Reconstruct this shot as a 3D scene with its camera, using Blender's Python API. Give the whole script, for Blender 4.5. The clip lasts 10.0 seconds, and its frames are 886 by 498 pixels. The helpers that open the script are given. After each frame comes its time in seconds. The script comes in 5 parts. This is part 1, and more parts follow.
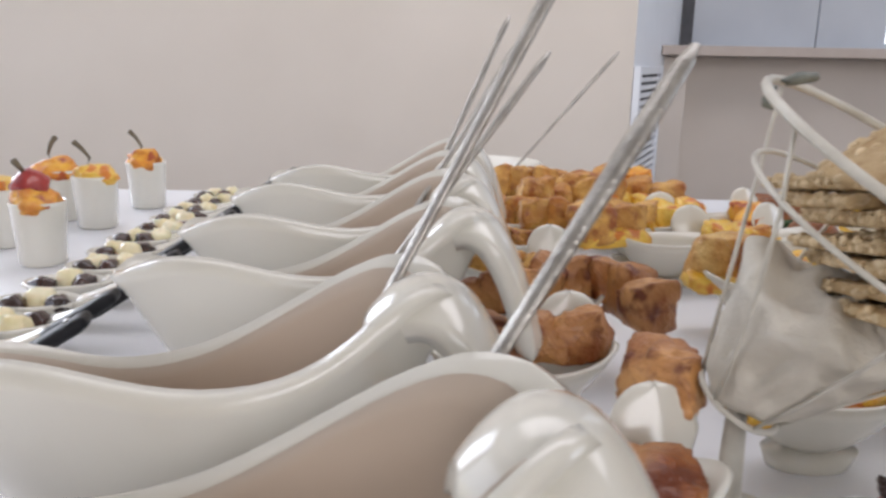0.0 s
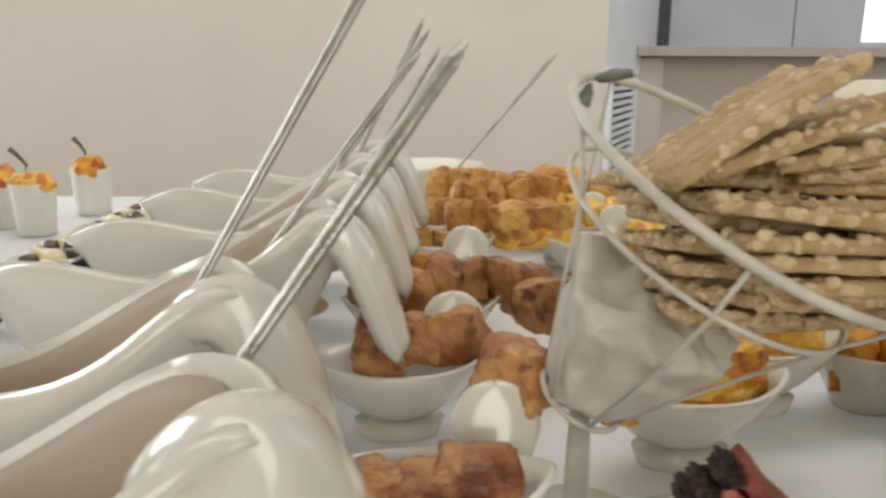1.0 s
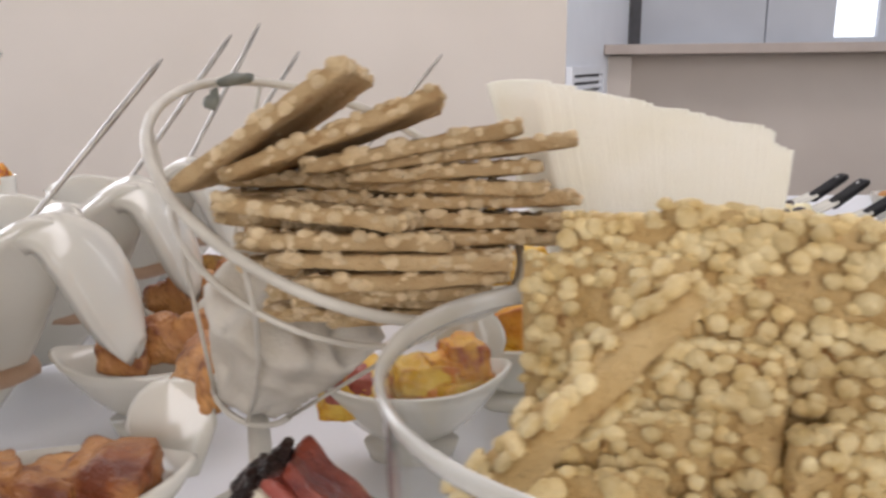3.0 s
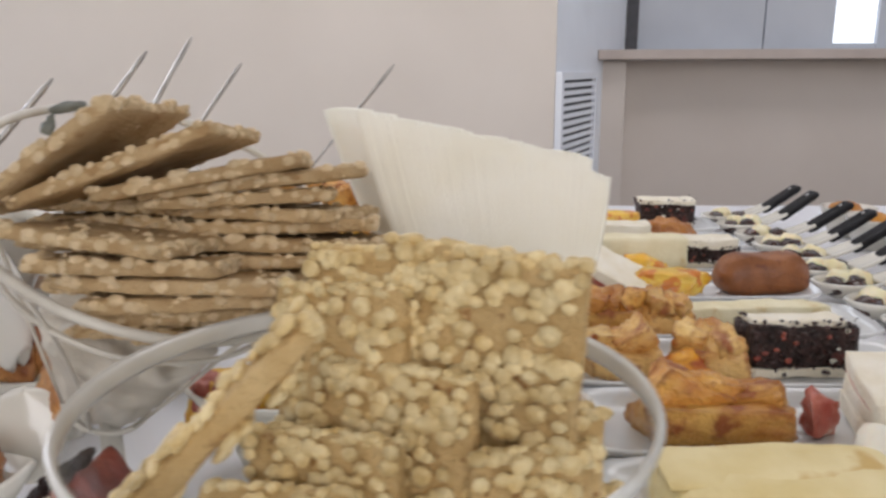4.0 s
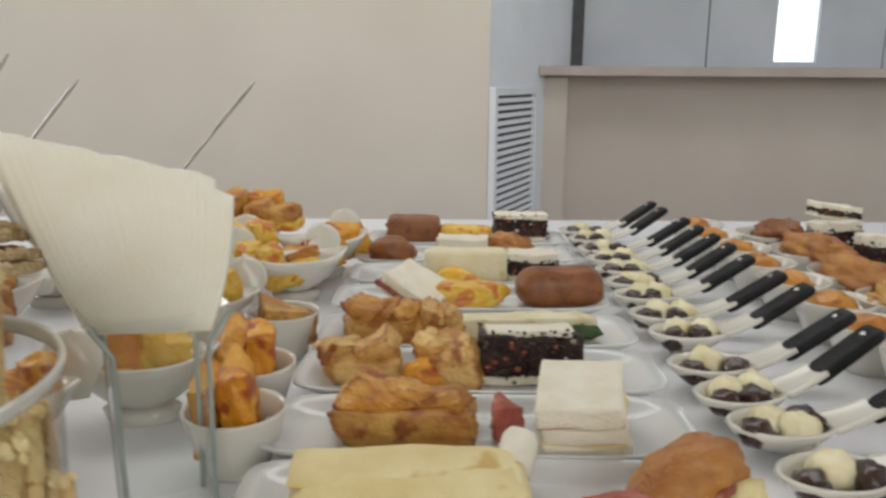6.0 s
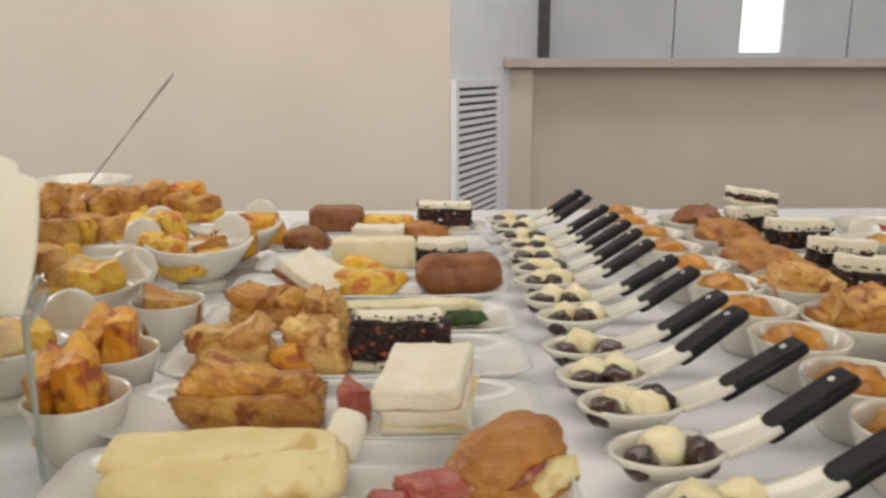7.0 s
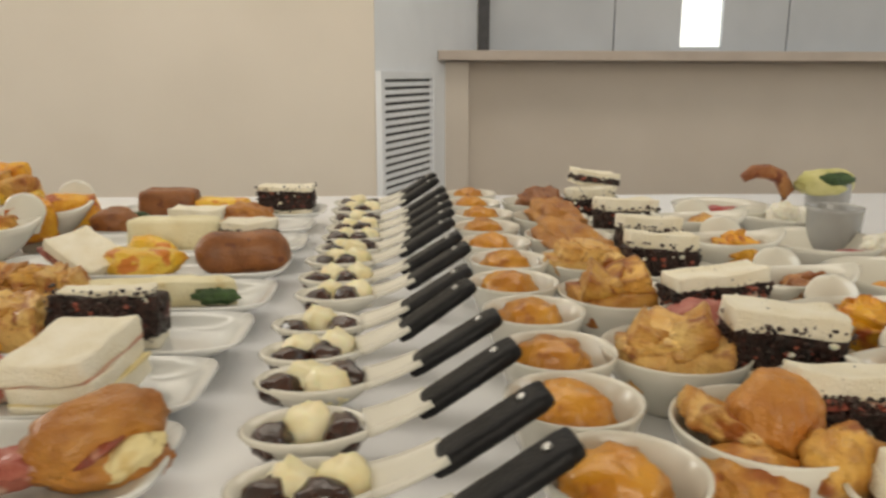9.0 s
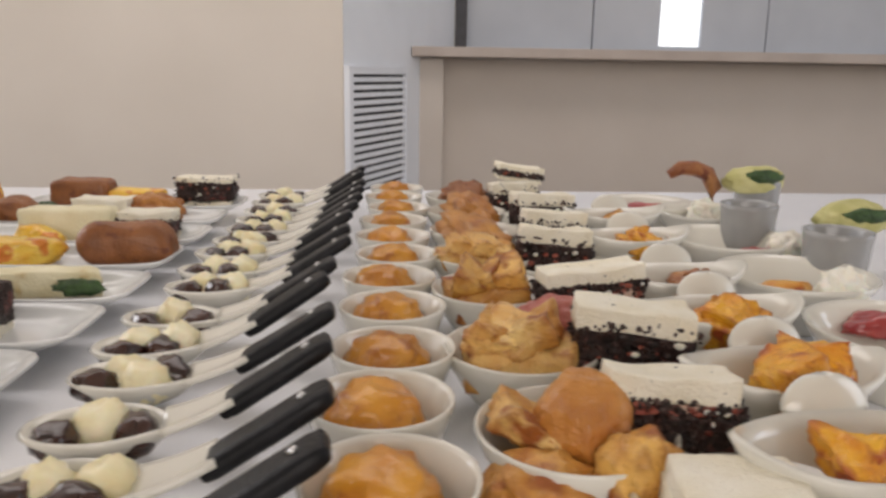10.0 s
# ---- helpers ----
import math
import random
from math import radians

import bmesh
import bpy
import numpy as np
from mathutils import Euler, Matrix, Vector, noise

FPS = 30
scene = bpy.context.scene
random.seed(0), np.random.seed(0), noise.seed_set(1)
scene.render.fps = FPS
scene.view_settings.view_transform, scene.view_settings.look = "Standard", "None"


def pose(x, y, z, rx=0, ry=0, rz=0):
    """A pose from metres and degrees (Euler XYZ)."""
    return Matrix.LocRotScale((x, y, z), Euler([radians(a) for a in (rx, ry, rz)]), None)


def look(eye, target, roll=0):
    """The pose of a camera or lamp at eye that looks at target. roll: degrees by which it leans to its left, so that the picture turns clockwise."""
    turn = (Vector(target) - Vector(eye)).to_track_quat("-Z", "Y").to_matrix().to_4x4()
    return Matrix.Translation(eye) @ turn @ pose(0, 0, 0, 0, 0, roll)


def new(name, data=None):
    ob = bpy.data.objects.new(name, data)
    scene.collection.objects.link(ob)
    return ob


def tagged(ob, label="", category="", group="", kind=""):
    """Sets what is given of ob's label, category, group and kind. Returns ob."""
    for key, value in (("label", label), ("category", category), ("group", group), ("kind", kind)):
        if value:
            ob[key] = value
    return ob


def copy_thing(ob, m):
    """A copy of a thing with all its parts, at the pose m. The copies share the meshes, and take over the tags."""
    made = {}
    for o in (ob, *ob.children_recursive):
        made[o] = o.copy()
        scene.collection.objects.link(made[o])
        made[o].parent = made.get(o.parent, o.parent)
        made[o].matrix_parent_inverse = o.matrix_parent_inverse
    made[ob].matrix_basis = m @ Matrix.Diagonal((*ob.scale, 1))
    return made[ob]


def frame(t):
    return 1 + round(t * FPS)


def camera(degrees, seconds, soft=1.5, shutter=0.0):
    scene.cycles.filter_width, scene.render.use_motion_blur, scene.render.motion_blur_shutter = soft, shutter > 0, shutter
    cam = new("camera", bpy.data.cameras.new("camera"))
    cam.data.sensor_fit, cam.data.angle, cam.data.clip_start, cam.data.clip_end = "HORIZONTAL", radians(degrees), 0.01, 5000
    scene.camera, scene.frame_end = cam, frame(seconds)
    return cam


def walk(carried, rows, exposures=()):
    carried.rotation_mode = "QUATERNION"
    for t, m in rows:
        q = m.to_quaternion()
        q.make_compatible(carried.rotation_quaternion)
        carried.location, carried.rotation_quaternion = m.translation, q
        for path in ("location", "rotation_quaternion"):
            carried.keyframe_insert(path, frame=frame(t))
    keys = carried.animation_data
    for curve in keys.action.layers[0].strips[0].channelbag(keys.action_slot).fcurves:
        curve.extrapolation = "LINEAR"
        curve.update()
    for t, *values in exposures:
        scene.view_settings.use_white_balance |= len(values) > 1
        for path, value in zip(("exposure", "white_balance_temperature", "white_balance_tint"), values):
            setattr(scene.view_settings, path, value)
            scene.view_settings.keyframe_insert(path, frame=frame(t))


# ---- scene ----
cam = camera(60.0, 10.0, soft=2.8, shutter=0.5)
PATH = [
    (0.0, 0.0000, 0.0000, 0.9500, 0.371, -13.750, -0.987),
    (0.5, 0.0338, 0.0011, 0.9495, 0.238, -13.539, -0.530),
    (1.0, 0.0662, 0.0007, 0.9494, -0.124, -13.482, -0.314),
    (1.5, 0.1006, 0.0011, 0.9484, -0.298, -13.340, 0.089),
    (2.0, 0.1370, 0.0014, 0.9470, -0.345, -13.330, 0.229),
    (2.5, 0.1729, -0.0014, 0.9473, -0.225, -13.378, 0.508),
    (4.0, 0.2868, -0.0192, 0.9610, 1.205, -13.309, 0.220),
    (4.5, 0.3267, -0.0210, 0.9649, 1.234, -12.641, -0.158),
    (5.0, 0.3677, -0.0264, 0.9658, 1.357, -12.210, -0.092),
    (5.5, 0.4063, -0.0359, 0.9687, 0.744, -12.284, -0.353),
    (7.0, 0.5276, -0.0440, 0.9615, -1.076, -12.791, 0.077),
    (7.5, 0.5690, -0.0426, 0.9567, -1.517, -12.983, 0.177),
    (8.0, 0.6110, -0.0364, 0.9502, -1.938, -13.007, 0.194),
    (8.5, 0.6554, -0.0304, 0.9429, -2.144, -12.943, 0.094),
    (9.0, 0.7000, -0.0218, 0.9360, -2.706, -12.860, -0.123),
    (9.5, 0.7433, -0.0119, 0.9310, -3.109, -12.805, -0.421),
    (10.0, 0.7870, -0.0040, 0.9272, -3.007, -12.940, -0.899),
]
# the clip camera keeps changing its exposure and white balance
EXPOSURES = [
    (0.0, -0.15, 6200, 16),
    (0.5, 0.00, 6600, 16),
    (1.0, -0.22, 6950, 8),
    (1.5, -0.54, 6150, 8),
    (2.0, -0.26, 6100, 18),
    (2.5, -0.06, 6550, 18),
    (4.0, -0.23, 6300, 16),
    (4.5, 0.02, 6700, 16),
    (5.0, -0.14, 7000, 10),
    (5.5, -0.45, 6300, 8),
    (7.0, -0.19, 7200, 10),
    (7.5, -0.50, 6500, 10),
    (8.0, -0.30, 6550, 14),
    (8.5, -0.06, 7000, 16),
    (9.0, -0.29, 7750, 8),
    (9.5, -0.59, 6850, 8),
    (10.0, -0.32, 6900, 16),
]
walk(cam, [(t, pose(x, y, z, 90 + pitch, roll, yaw)) for t, x, y, z, yaw, pitch, roll in PATH], EXPOSURES)

# ---- light: overcast daylight from assumed windows out of view, plus an added overhead lamp ----
world = bpy.data.worlds.new("sky")
scene.world = world
world.use_nodes = True
wn = world.node_tree
sky = wn.nodes.new("ShaderNodeTexSky")
sky.sky_type, sky.sun_disc = "NISHITA", False
sky.sun_elevation, sky.sun_rotation = radians(35), radians(-60)
wn.nodes["Background"].inputs["Strength"].default_value = 0.12
wn.links.new(sky.outputs["Color"], wn.nodes["Background"].inputs["Color"])


def window_light(name, m, sx, sy, watts, colour):
    lamp = bpy.data.lights.new(name, "AREA")
    lamp.shape, lamp.size, lamp.size_y, lamp.energy, lamp.color = "RECTANGLE", sx, sy, watts, colour
    ob = new(name, lamp)
    ob.matrix_world = m
    return ob


window_light("daylight_west_window", look((-2.95, 0.6, 1.75), (0.5, 0.6, 1.1)), 2.4, 1.5, 14, (0.88, 0.93, 1.0))
window_light("daylight_east_window", look((4.95, 0.4, 1.75), (0.5, 1.6, 1.1)), 2.4, 1.5, 32, (0.86, 0.92, 1.0))
window_light("daylight_north_window", look((-2.32, 2.52, 1.7), (0.3, 0.4, 0.8)), 1.1, 1.5, 34, (0.90, 0.95, 1.0))
window_light("daylight_south_window", look((0.6, -2.95, 1.8), (0.6, 0.5, 1.2)), 2.6, 1.5, 56, (1.0, 0.955, 0.89))
# no panel is built here: an unseen lamp added for light from above
window_light("ceiling_panel_light", look((0.6, 1.5, 2.66), (0.6, 1.5, 0.0)), 3.0, 0.9, 25, (0.97, 0.95, 0.94))
scene.view_settings.exposure = 0.0


# ---- materials ----
def material(name, dark, light, rough=0.5, scale=60.0, fine=400.0, bump=0.15, metal=0.0, coat=0.0, sub=0.0,
             spots=None, spot_scale=90.0, spot_cut=0.6, spot_soft=0.06, vary=0.0, spec=0.5, island=0.0, edge=None):
    """A surface of two tones mixed by noise, with fine relief and, if asked for, spots of a third tone."""
    m = bpy.data.materials.new(name)
    m.use_nodes = True
    n, l = m.node_tree.nodes, m.node_tree.links
    b = n["Principled BSDF"]
    co = n.new("ShaderNodeTexCoord")
    at = co.outputs["Object"]
    if vary:
        info = n.new("ShaderNodeObjectInfo")
        shift = n.new("ShaderNodeVectorMath")
        shift.operation = "MULTIPLY_ADD"
        l.new(info.outputs["Random"], shift.inputs[0])
        shift.inputs[1].default_value = (3.1, 1.7, 2.3)
        l.new(at, shift.inputs[2])
        at = shift.outputs[0]

    def noise_of(s, detail):
        t = n.new("ShaderNodeTexNoise")
        t.inputs["Scale"].default_value, t.inputs["Detail"].default_value = s, detail
        l.new(at, t.inputs["Vector"])
        return t.outputs["Fac"]

    def mixed(fac, a, c):
        x = n.new("ShaderNodeMix")
        x.data_type = "RGBA"
        if fac is not None:
            l.new(fac, x.inputs[0])
        for k, v in ((6, a), (7, c)):
            if isinstance(v, tuple):
                x.inputs[k].default_value = (*v, 1.0)
            else:
                l.new(v, x.inputs[k])
        return x.outputs[2]

    big, small = noise_of(scale, 3.0), noise_of(fine, 2.0)
    ramp = n.new("ShaderNodeMapRange")
    ramp.inputs[1].default_value, ramp.inputs[2].default_value = 0.32, 0.68
    l.new(big, ramp.inputs[0])
    colour = mixed(ramp.outputs[0], dark, light)
    if spots:
        cut = n.new("ShaderNodeMapRange")
        cut.inputs[1].default_value, cut.inputs[2].default_value = spot_cut, spot_cut + spot_soft
        l.new(noise_of(spot_scale, 2.5), cut.inputs[0])
        colour = mixed(cut.outputs[0], colour, spots)
    if vary:
        hue = n.new("ShaderNodeHueSaturation")
        mr = n.new("ShaderNodeMapRange")
        mr.inputs[3].default_value, mr.inputs[4].default_value = 1.0 - vary, 1.0 + vary
        l.new(info.outputs["Random"], mr.inputs[0])
        l.new(mr.outputs[0], hue.inputs["Value"])
        l.new(colour, hue.inputs["Color"])
        colour = hue.outputs[0]
    if edge:
        # ridges and corners browned by the oven
        geo2, cut2 = n.new("ShaderNodeNewGeometry"), n.new("ShaderNodeMapRange")
        cut2.inputs[1].default_value, cut2.inputs[2].default_value, cut2.inputs[4].default_value = 0.515, 0.60, 0.85
        l.new(geo2.outputs["Pointiness"], cut2.inputs[0])
        colour = mixed(cut2.outputs[0], colour, edge)
    if island:
        geo = n.new("ShaderNodeNewGeometry")
        hs, mi = n.new("ShaderNodeHueSaturation"), n.new("ShaderNodeMapRange")
        mi.inputs[3].default_value, mi.inputs[4].default_value = 1.0 - island, 1.0 + island
        l.new(geo.outputs["Random Per Island"], mi.inputs[0])
        l.new(mi.outputs[0], hs.inputs["Value"])
        l.new(colour, hs.inputs["Color"])
        colour = hs.outputs[0]
    l.new(colour, b.inputs["Base Color"])
    b.inputs["Roughness"].default_value, b.inputs["Metallic"].default_value = rough, metal
    b.inputs["Specular IOR Level"].default_value = spec
    b.inputs["Coat Weight"].default_value = coat
    b.inputs["Coat Roughness"].default_value = 0.08
    if sub:
        b.inputs["Subsurface Weight"].default_value = sub
        b.inputs["Subsurface Radius"].default_value = (1.0, 0.6, 0.35)
        b.inputs["Subsurface Scale"].default_value = 0.004
    if bump:
        bp = n.new("ShaderNodeBump")
        bp.inputs["Strength"].default_value, bp.inputs["Distance"].default_value = bump, 0.002
        add = n.new("ShaderNodeMath")
        l.new(big, add.inputs[0])
        l.new(small, add.inputs[1])
        l.new(add.outputs[0], bp.inputs["Height"])
        l.new(bp.outputs[0], b.inputs["Normal"])
    return m


def glass(name, tint=(1, 1, 1), rough=0.03):
    """Thin clear glass: see-through, with a gloss that grows towards its edges."""
    m = bpy.data.materials.new(name)
    m.use_nodes = True
    n, l = m.node_tree.nodes, m.node_tree.links
    clear, gloss, mix, fres = n.new("ShaderNodeBsdfTransparent"), n.new("ShaderNodeBsdfGlossy"), n.new("ShaderNodeMixShader"), n.new("ShaderNodeLayerWeight")
    clear.inputs[0].default_value = (*tint, 1)
    gloss.inputs["Roughness"].default_value = rough
    power, lift = n.new("ShaderNodeMath"), n.new("ShaderNodeMath")
    fres.inputs["Blend"].default_value = 0.5
    power.operation, lift.operation = "POWER", "MULTIPLY_ADD"
    power.inputs[1].default_value, lift.inputs[1].default_value, lift.inputs[2].default_value = 4.0, 0.8, 0.04
    l.new(fres.outputs["Facing"], power.inputs[0])
    l.new(power.outputs[0], lift.inputs[0])
    l.new(lift.outputs[0], mix.inputs[0])
    l.new(clear.outputs[0], mix.inputs[1])
    l.new(gloss.outputs[0], mix.inputs[2])
    l.new(mix.outputs[0], n["Material Output"].inputs["Surface"])
    return m


PORCELAIN = material("white_glazed_porcelain", (0.69, 0.665, 0.585), (0.77, 0.75, 0.675), 0.16, 9, 60, 0.03, coat=0.6)
PLATE = material("white_glossy_plate", (0.62, 0.63, 0.62), (0.70, 0.71, 0.70), 0.14, 12, 80, 0.03, coat=0.6)
CLOTH = material("white_tablecloth", (0.84, 0.85, 0.89), (0.89, 0.90, 0.93), 0.30, 14, 900, 0.12)
PAPER = material("cream_paper_napkin", (0.93, 0.89, 0.74), (0.97, 0.945, 0.84), 0.9, 30, 700, 0.15)
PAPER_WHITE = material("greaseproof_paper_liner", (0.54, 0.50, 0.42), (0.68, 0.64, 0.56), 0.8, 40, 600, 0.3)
BLACK = material("black_plastic", (0.006, 0.006, 0.007), (0.016, 0.016, 0.019), 0.42, 60, 500, 0.25, vary=0.2, spec=0.22)
STEEL = material("brushed_steel", (0.34, 0.32, 0.29), (0.52, 0.50, 0.46), 0.36, 60, 700, 0.25, metal=1.0)
RIVET = material("bright_rivet", (0.5, 0.5, 0.5), (0.7, 0.7, 0.7), 0.3, 80, 500, 0.0, metal=1.0)
WIRE = material("pale_coated_wire", (0.55, 0.52, 0.45), (0.68, 0.65, 0.57), 0.35, 60, 500, 0.05)
CRACKER = material("baked_cracker", (0.42, 0.275, 0.125), (0.57, 0.41, 0.22), 0.75, 90, 700, 0.8, spots=(0.40, 0.25, 0.11), spot_scale=140, spot_cut=0.62, vary=0.08)
CRACKER_GOLD = material("golden_cracker", (0.52, 0.34, 0.13), (0.68, 0.49, 0.23), 0.7, 90, 700, 0.8, spots=(0.34, 0.18, 0.06), spot_scale=140, spot_cut=0.62, vary=0.08)
GRAIN = material("puffed_grain", (0.56, 0.41, 0.22), (0.76, 0.61, 0.39), 0.6, 130, 800, 0.5, island=0.12)
NUTGRAIN = material("pale_nut", (0.64, 0.46, 0.19), (0.85, 0.70, 0.39), 0.5, 150, 800, 0.4, island=0.14)
PASTRY = material("golden_puff_pastry", (0.46, 0.165, 0.020), (0.76, 0.45, 0.11), 0.5, 45, 400, 0.8, spots=(0.32, 0.09, 0.016), spot_scale=55, spot_cut=0.54, spot_soft=0.12, vary=0.12, coat=0.2, edge=(0.26, 0.07, 0.012))
PASTRY_PALE = material("pale_puff_pastry", (0.58, 0.26, 0.045), (0.82, 0.56, 0.20), 0.5, 42, 400, 0.8, spots=(0.34, 0.10, 0.018), spot_scale=50, spot_cut=0.57, spot_soft=0.1, vary=0.12, coat=0.2, edge=(0.34, 0.10, 0.016))
ROLL = material("browned_sausage_roll", (0.29, 0.085, 0.020), (0.66, 0.34, 0.12), 0.42, 38, 400, 0.7, spots=(0.16, 0.035, 0.010), spot_scale=55, spot_cut=0.56, spot_soft=0.1, vary=0.12, coat=0.15, edge=(0.18, 0.035, 0.008))
BROWN_BUN = material("brown_glazed_bun", (0.20, 0.066, 0.018), (0.33, 0.12, 0.036), 0.42, 60, 400, 0.4, spots=(0.17, 0.05, 0.02), spot_scale=90, spot_cut=0.6, vary=0.1)
BUN = material("tan_bread_bun", (0.28, 0.085, 0.012), (0.52, 0.22, 0.04), 0.38, 30, 260, 1.0, spots=(0.27, 0.08, 0.015), spot_scale=40, spot_cut=0.57, spot_soft=0.14, vary=0.08, coat=0.25, edge=(0.28, 0.09, 0.016))
GOLD_BUN = material("golden_bread_bun", (0.40, 0.135, 0.020), (0.64, 0.30, 0.065), 0.45, 34, 420, 0.8, spots=(0.34, 0.11, 0.02), spot_scale=42, spot_cut=0.56, spot_soft=0.14, vary=0.1, coat=0.2, edge=(0.34, 0.12, 0.02))
OMELETTE = material("orange_baked_egg", (0.72, 0.25, 0.010), (0.86, 0.47, 0.04), 0.42, 60, 350, 0.8, spots=(0.40, 0.07, 0.012), spot_scale=55, spot_cut=0.55, spot_soft=0.1, coat=0.14, vary=0.08, edge=(0.44, 0.09, 0.012))
YELLOW = material("yellow_egg_slice", (0.80, 0.44, 0.020), (0.90, 0.66, 0.12), 0.35, 50, 350, 0.5, spots=(0.66, 0.20, 0.02), spot_scale=50, spot_cut=0.57, coat=0.25, vary=0.08, edge=(0.60, 0.20, 0.02))
PEACH = material("orange_puree", (0.49, 0.175, 0.012), (0.66, 0.30, 0.032), 0.35, 45, 300, 0.5, spots=(0.40, 0.13, 0.015), spot_scale=80, spot_cut=0.58, spot_soft=0.1, coat=0.3, vary=0.1)
BREAD = material("white_sandwich_bread", (0.85, 0.78, 0.61), (0.92, 0.87, 0.74), 0.9, 60, 700, 0.8, vary=0.05)
BREAD_SPECK = material("speckled_white_bread", (0.85, 0.78, 0.61), (0.92, 0.87, 0.74), 0.9, 60, 700, 0.8, spots=(0.05, 0.04, 0.03), spot_scale=210, spot_cut=0.69, spot_soft=0.05, vary=0.05)
FLATBREAD = material("cream_flatbread", (0.74, 0.66, 0.42), (0.86, 0.80, 0.58), 0.8, 45, 500, 0.5, spots=(0.66, 0.52, 0.26), spot_scale=60, spot_cut=0.62, spot_soft=0.1, vary=0.05)
TAPENADE = material("black_olive_paste", (0.012, 0.008, 0.007), (0.055, 0.026, 0.022), 0.38, 150, 500, 1.0, spots=(0.15, 0.05, 0.042), spot_scale=60, spot_cut=0.62, spec=0.3)
CRUMB = material("dark_olive_crumbs", (0.012, 0.009, 0.008), (0.07, 0.035, 0.03), 0.4, 150, 500, 0.6, island=0.6)
DARK_HAM = material("dark_cured_ham", (0.16, 0.022, 0.014), (0.36, 0.085, 0.05), 0.35, 90, 400, 0.6, spots=(0.50, 0.24, 0.16), spot_scale=70, spot_cut=0.62, coat=0.25)
HAM = material("cured_ham", (0.36, 0.07, 0.05), (0.52, 0.18, 0.13), 0.4, 80, 400, 0.5, spots=(0.70, 0.50, 0.40), spot_scale=60, spot_cut=0.60, coat=0.2)
HAM_THIN = material("thin_pink_ham", (0.50, 0.22, 0.14), (0.66, 0.40, 0.28), 0.5, 60, 400, 0.3)
BEET = material("dark_red_fruit", (0.26, 0.02, 0.025), (0.45, 0.06, 0.05), 0.3, 70, 400, 0.2, coat=0.4)
WRAP = material("pale_yellow_wrap", (0.72, 0.58, 0.26), (0.84, 0.73, 0.42), 0.55, 28, 350, 0.4, spots=(0.62, 0.42, 0.14), spot_scale=40, spot_cut=0.60, spot_soft=0.1)
CHEESE = material("white_cream_cheese", (0.80, 0.76, 0.64), (0.88, 0.85, 0.76), 0.55, 60, 350, 0.3, sub=0.2, vary=0.04)
GREEN_WRAP = material("pale_green_wrap", (0.46, 0.44, 0.16), (0.62, 0.58, 0.28), 0.6, 50, 350, 0.3, vary=0.05)
HERB = material("dark_green_herb", (0.018, 0.045, 0.012), (0.05, 0.11, 0.025), 0.5, 160, 500, 0.6)
COCOA = material("dark_chocolate_glaze", (0.018, 0.007, 0.005), (0.060, 0.021, 0.013), 0.2, 80, 400, 0.3, coat=0.5, vary=0.2)
CREAM = material("pale_cream_scoop", (0.80, 0.70, 0.40), (0.88, 0.82, 0.60), 0.4, 60, 300, 0.2, sub=0.2, coat=0.2, vary=0.04)
WALL = material("beige_wall_paint", (0.72, 0.655, 0.58), (0.765, 0.70, 0.625), 0.85, 2.5, 250, 0.06)
PANEL = material("beige_counter_panel", (0.62, 0.55, 0.485), (0.66, 0.59, 0.525), 0.7, 3.0, 250, 0.06)
WHITE_PAINT = material("white_gloss_paint", (0.80, 0.83, 0.88), (0.86, 0.89, 0.94), 0.4, 4, 200, 0.04)
WOOD = material("pale_wood_ledge", (0.46, 0.39, 0.345), (0.54, 0.465, 0.415), 0.5, 8, 120, 0.1)
GREY_PANEL = material("grey_blind_panel", (0.53, 0.56, 0.61), (0.60, 0.63, 0.68), 0.6, 3, 200, 0.05)
DARK = material("dark_gap", (0.05, 0.05, 0.055), (0.08, 0.08, 0.09), 0.6, 20, 200, 0.05)
FLOOR = material("grey_floor", (0.30, 0.28, 0.26), (0.38, 0.36, 0.33), 0.4, 3, 120, 0.05)
CEILING = material("white_ceiling_paint", (0.76, 0.75, 0.72), (0.80, 0.79, 0.76), 0.9, 3, 200, 0.05)
STALK = material("brown_dried_stalk", (0.11, 0.085, 0.055), (0.20, 0.16, 0.10), 0.7, 120, 500, 0.4)
CUP_GREY = material("grey_translucent_plastic", (0.30, 0.30, 0.30), (0.38, 0.38, 0.37), 0.25, 20, 100, 0.02, coat=0.3)
TAG = material("grey_green_tag", (0.10, 0.11, 0.09), (0.20, 0.21, 0.18), 0.5, 80, 400, 0.3)
GLASS = glass("clear_glass", (0.955, 0.97, 0.965))
GLASS_EDGE = material("green_glass_edge", (0.34, 0.40, 0.37), (0.46, 0.52, 0.48), 0.12, 40, 200, 0.02, coat=0.6)
GLASS_RIM = material("frosted_glass_rim", (0.54, 0.53, 0.48), (0.64, 0.63, 0.57), 0.18, 40, 200, 0.02, coat=0.5)
# darker beige that puts the shade inside the white bowls into colour
INSIDE_SHADE = material("beige_inside_shade", (0.47, 0.385, 0.30), (0.54, 0.445, 0.355), 0.4, 9, 60, 0.03)
BOWL_DIP = material("beige_dip", (0.46, 0.29, 0.18), (0.56, 0.39, 0.27), 0.5, 40, 300, 0.2)
OUTSIDE = bpy.data.materials.new("bright_overcast_outside")
OUTSIDE.use_nodes = True
on = OUTSIDE.node_tree
oe = on.nodes.new("ShaderNodeEmission")
oe.inputs[0].default_value, oe.inputs[1].default_value = (0.88, 0.95, 1.0, 1), 2.2
on.links.new(oe.outputs[0], on.nodes["Material Output"].inputs["Surface"])


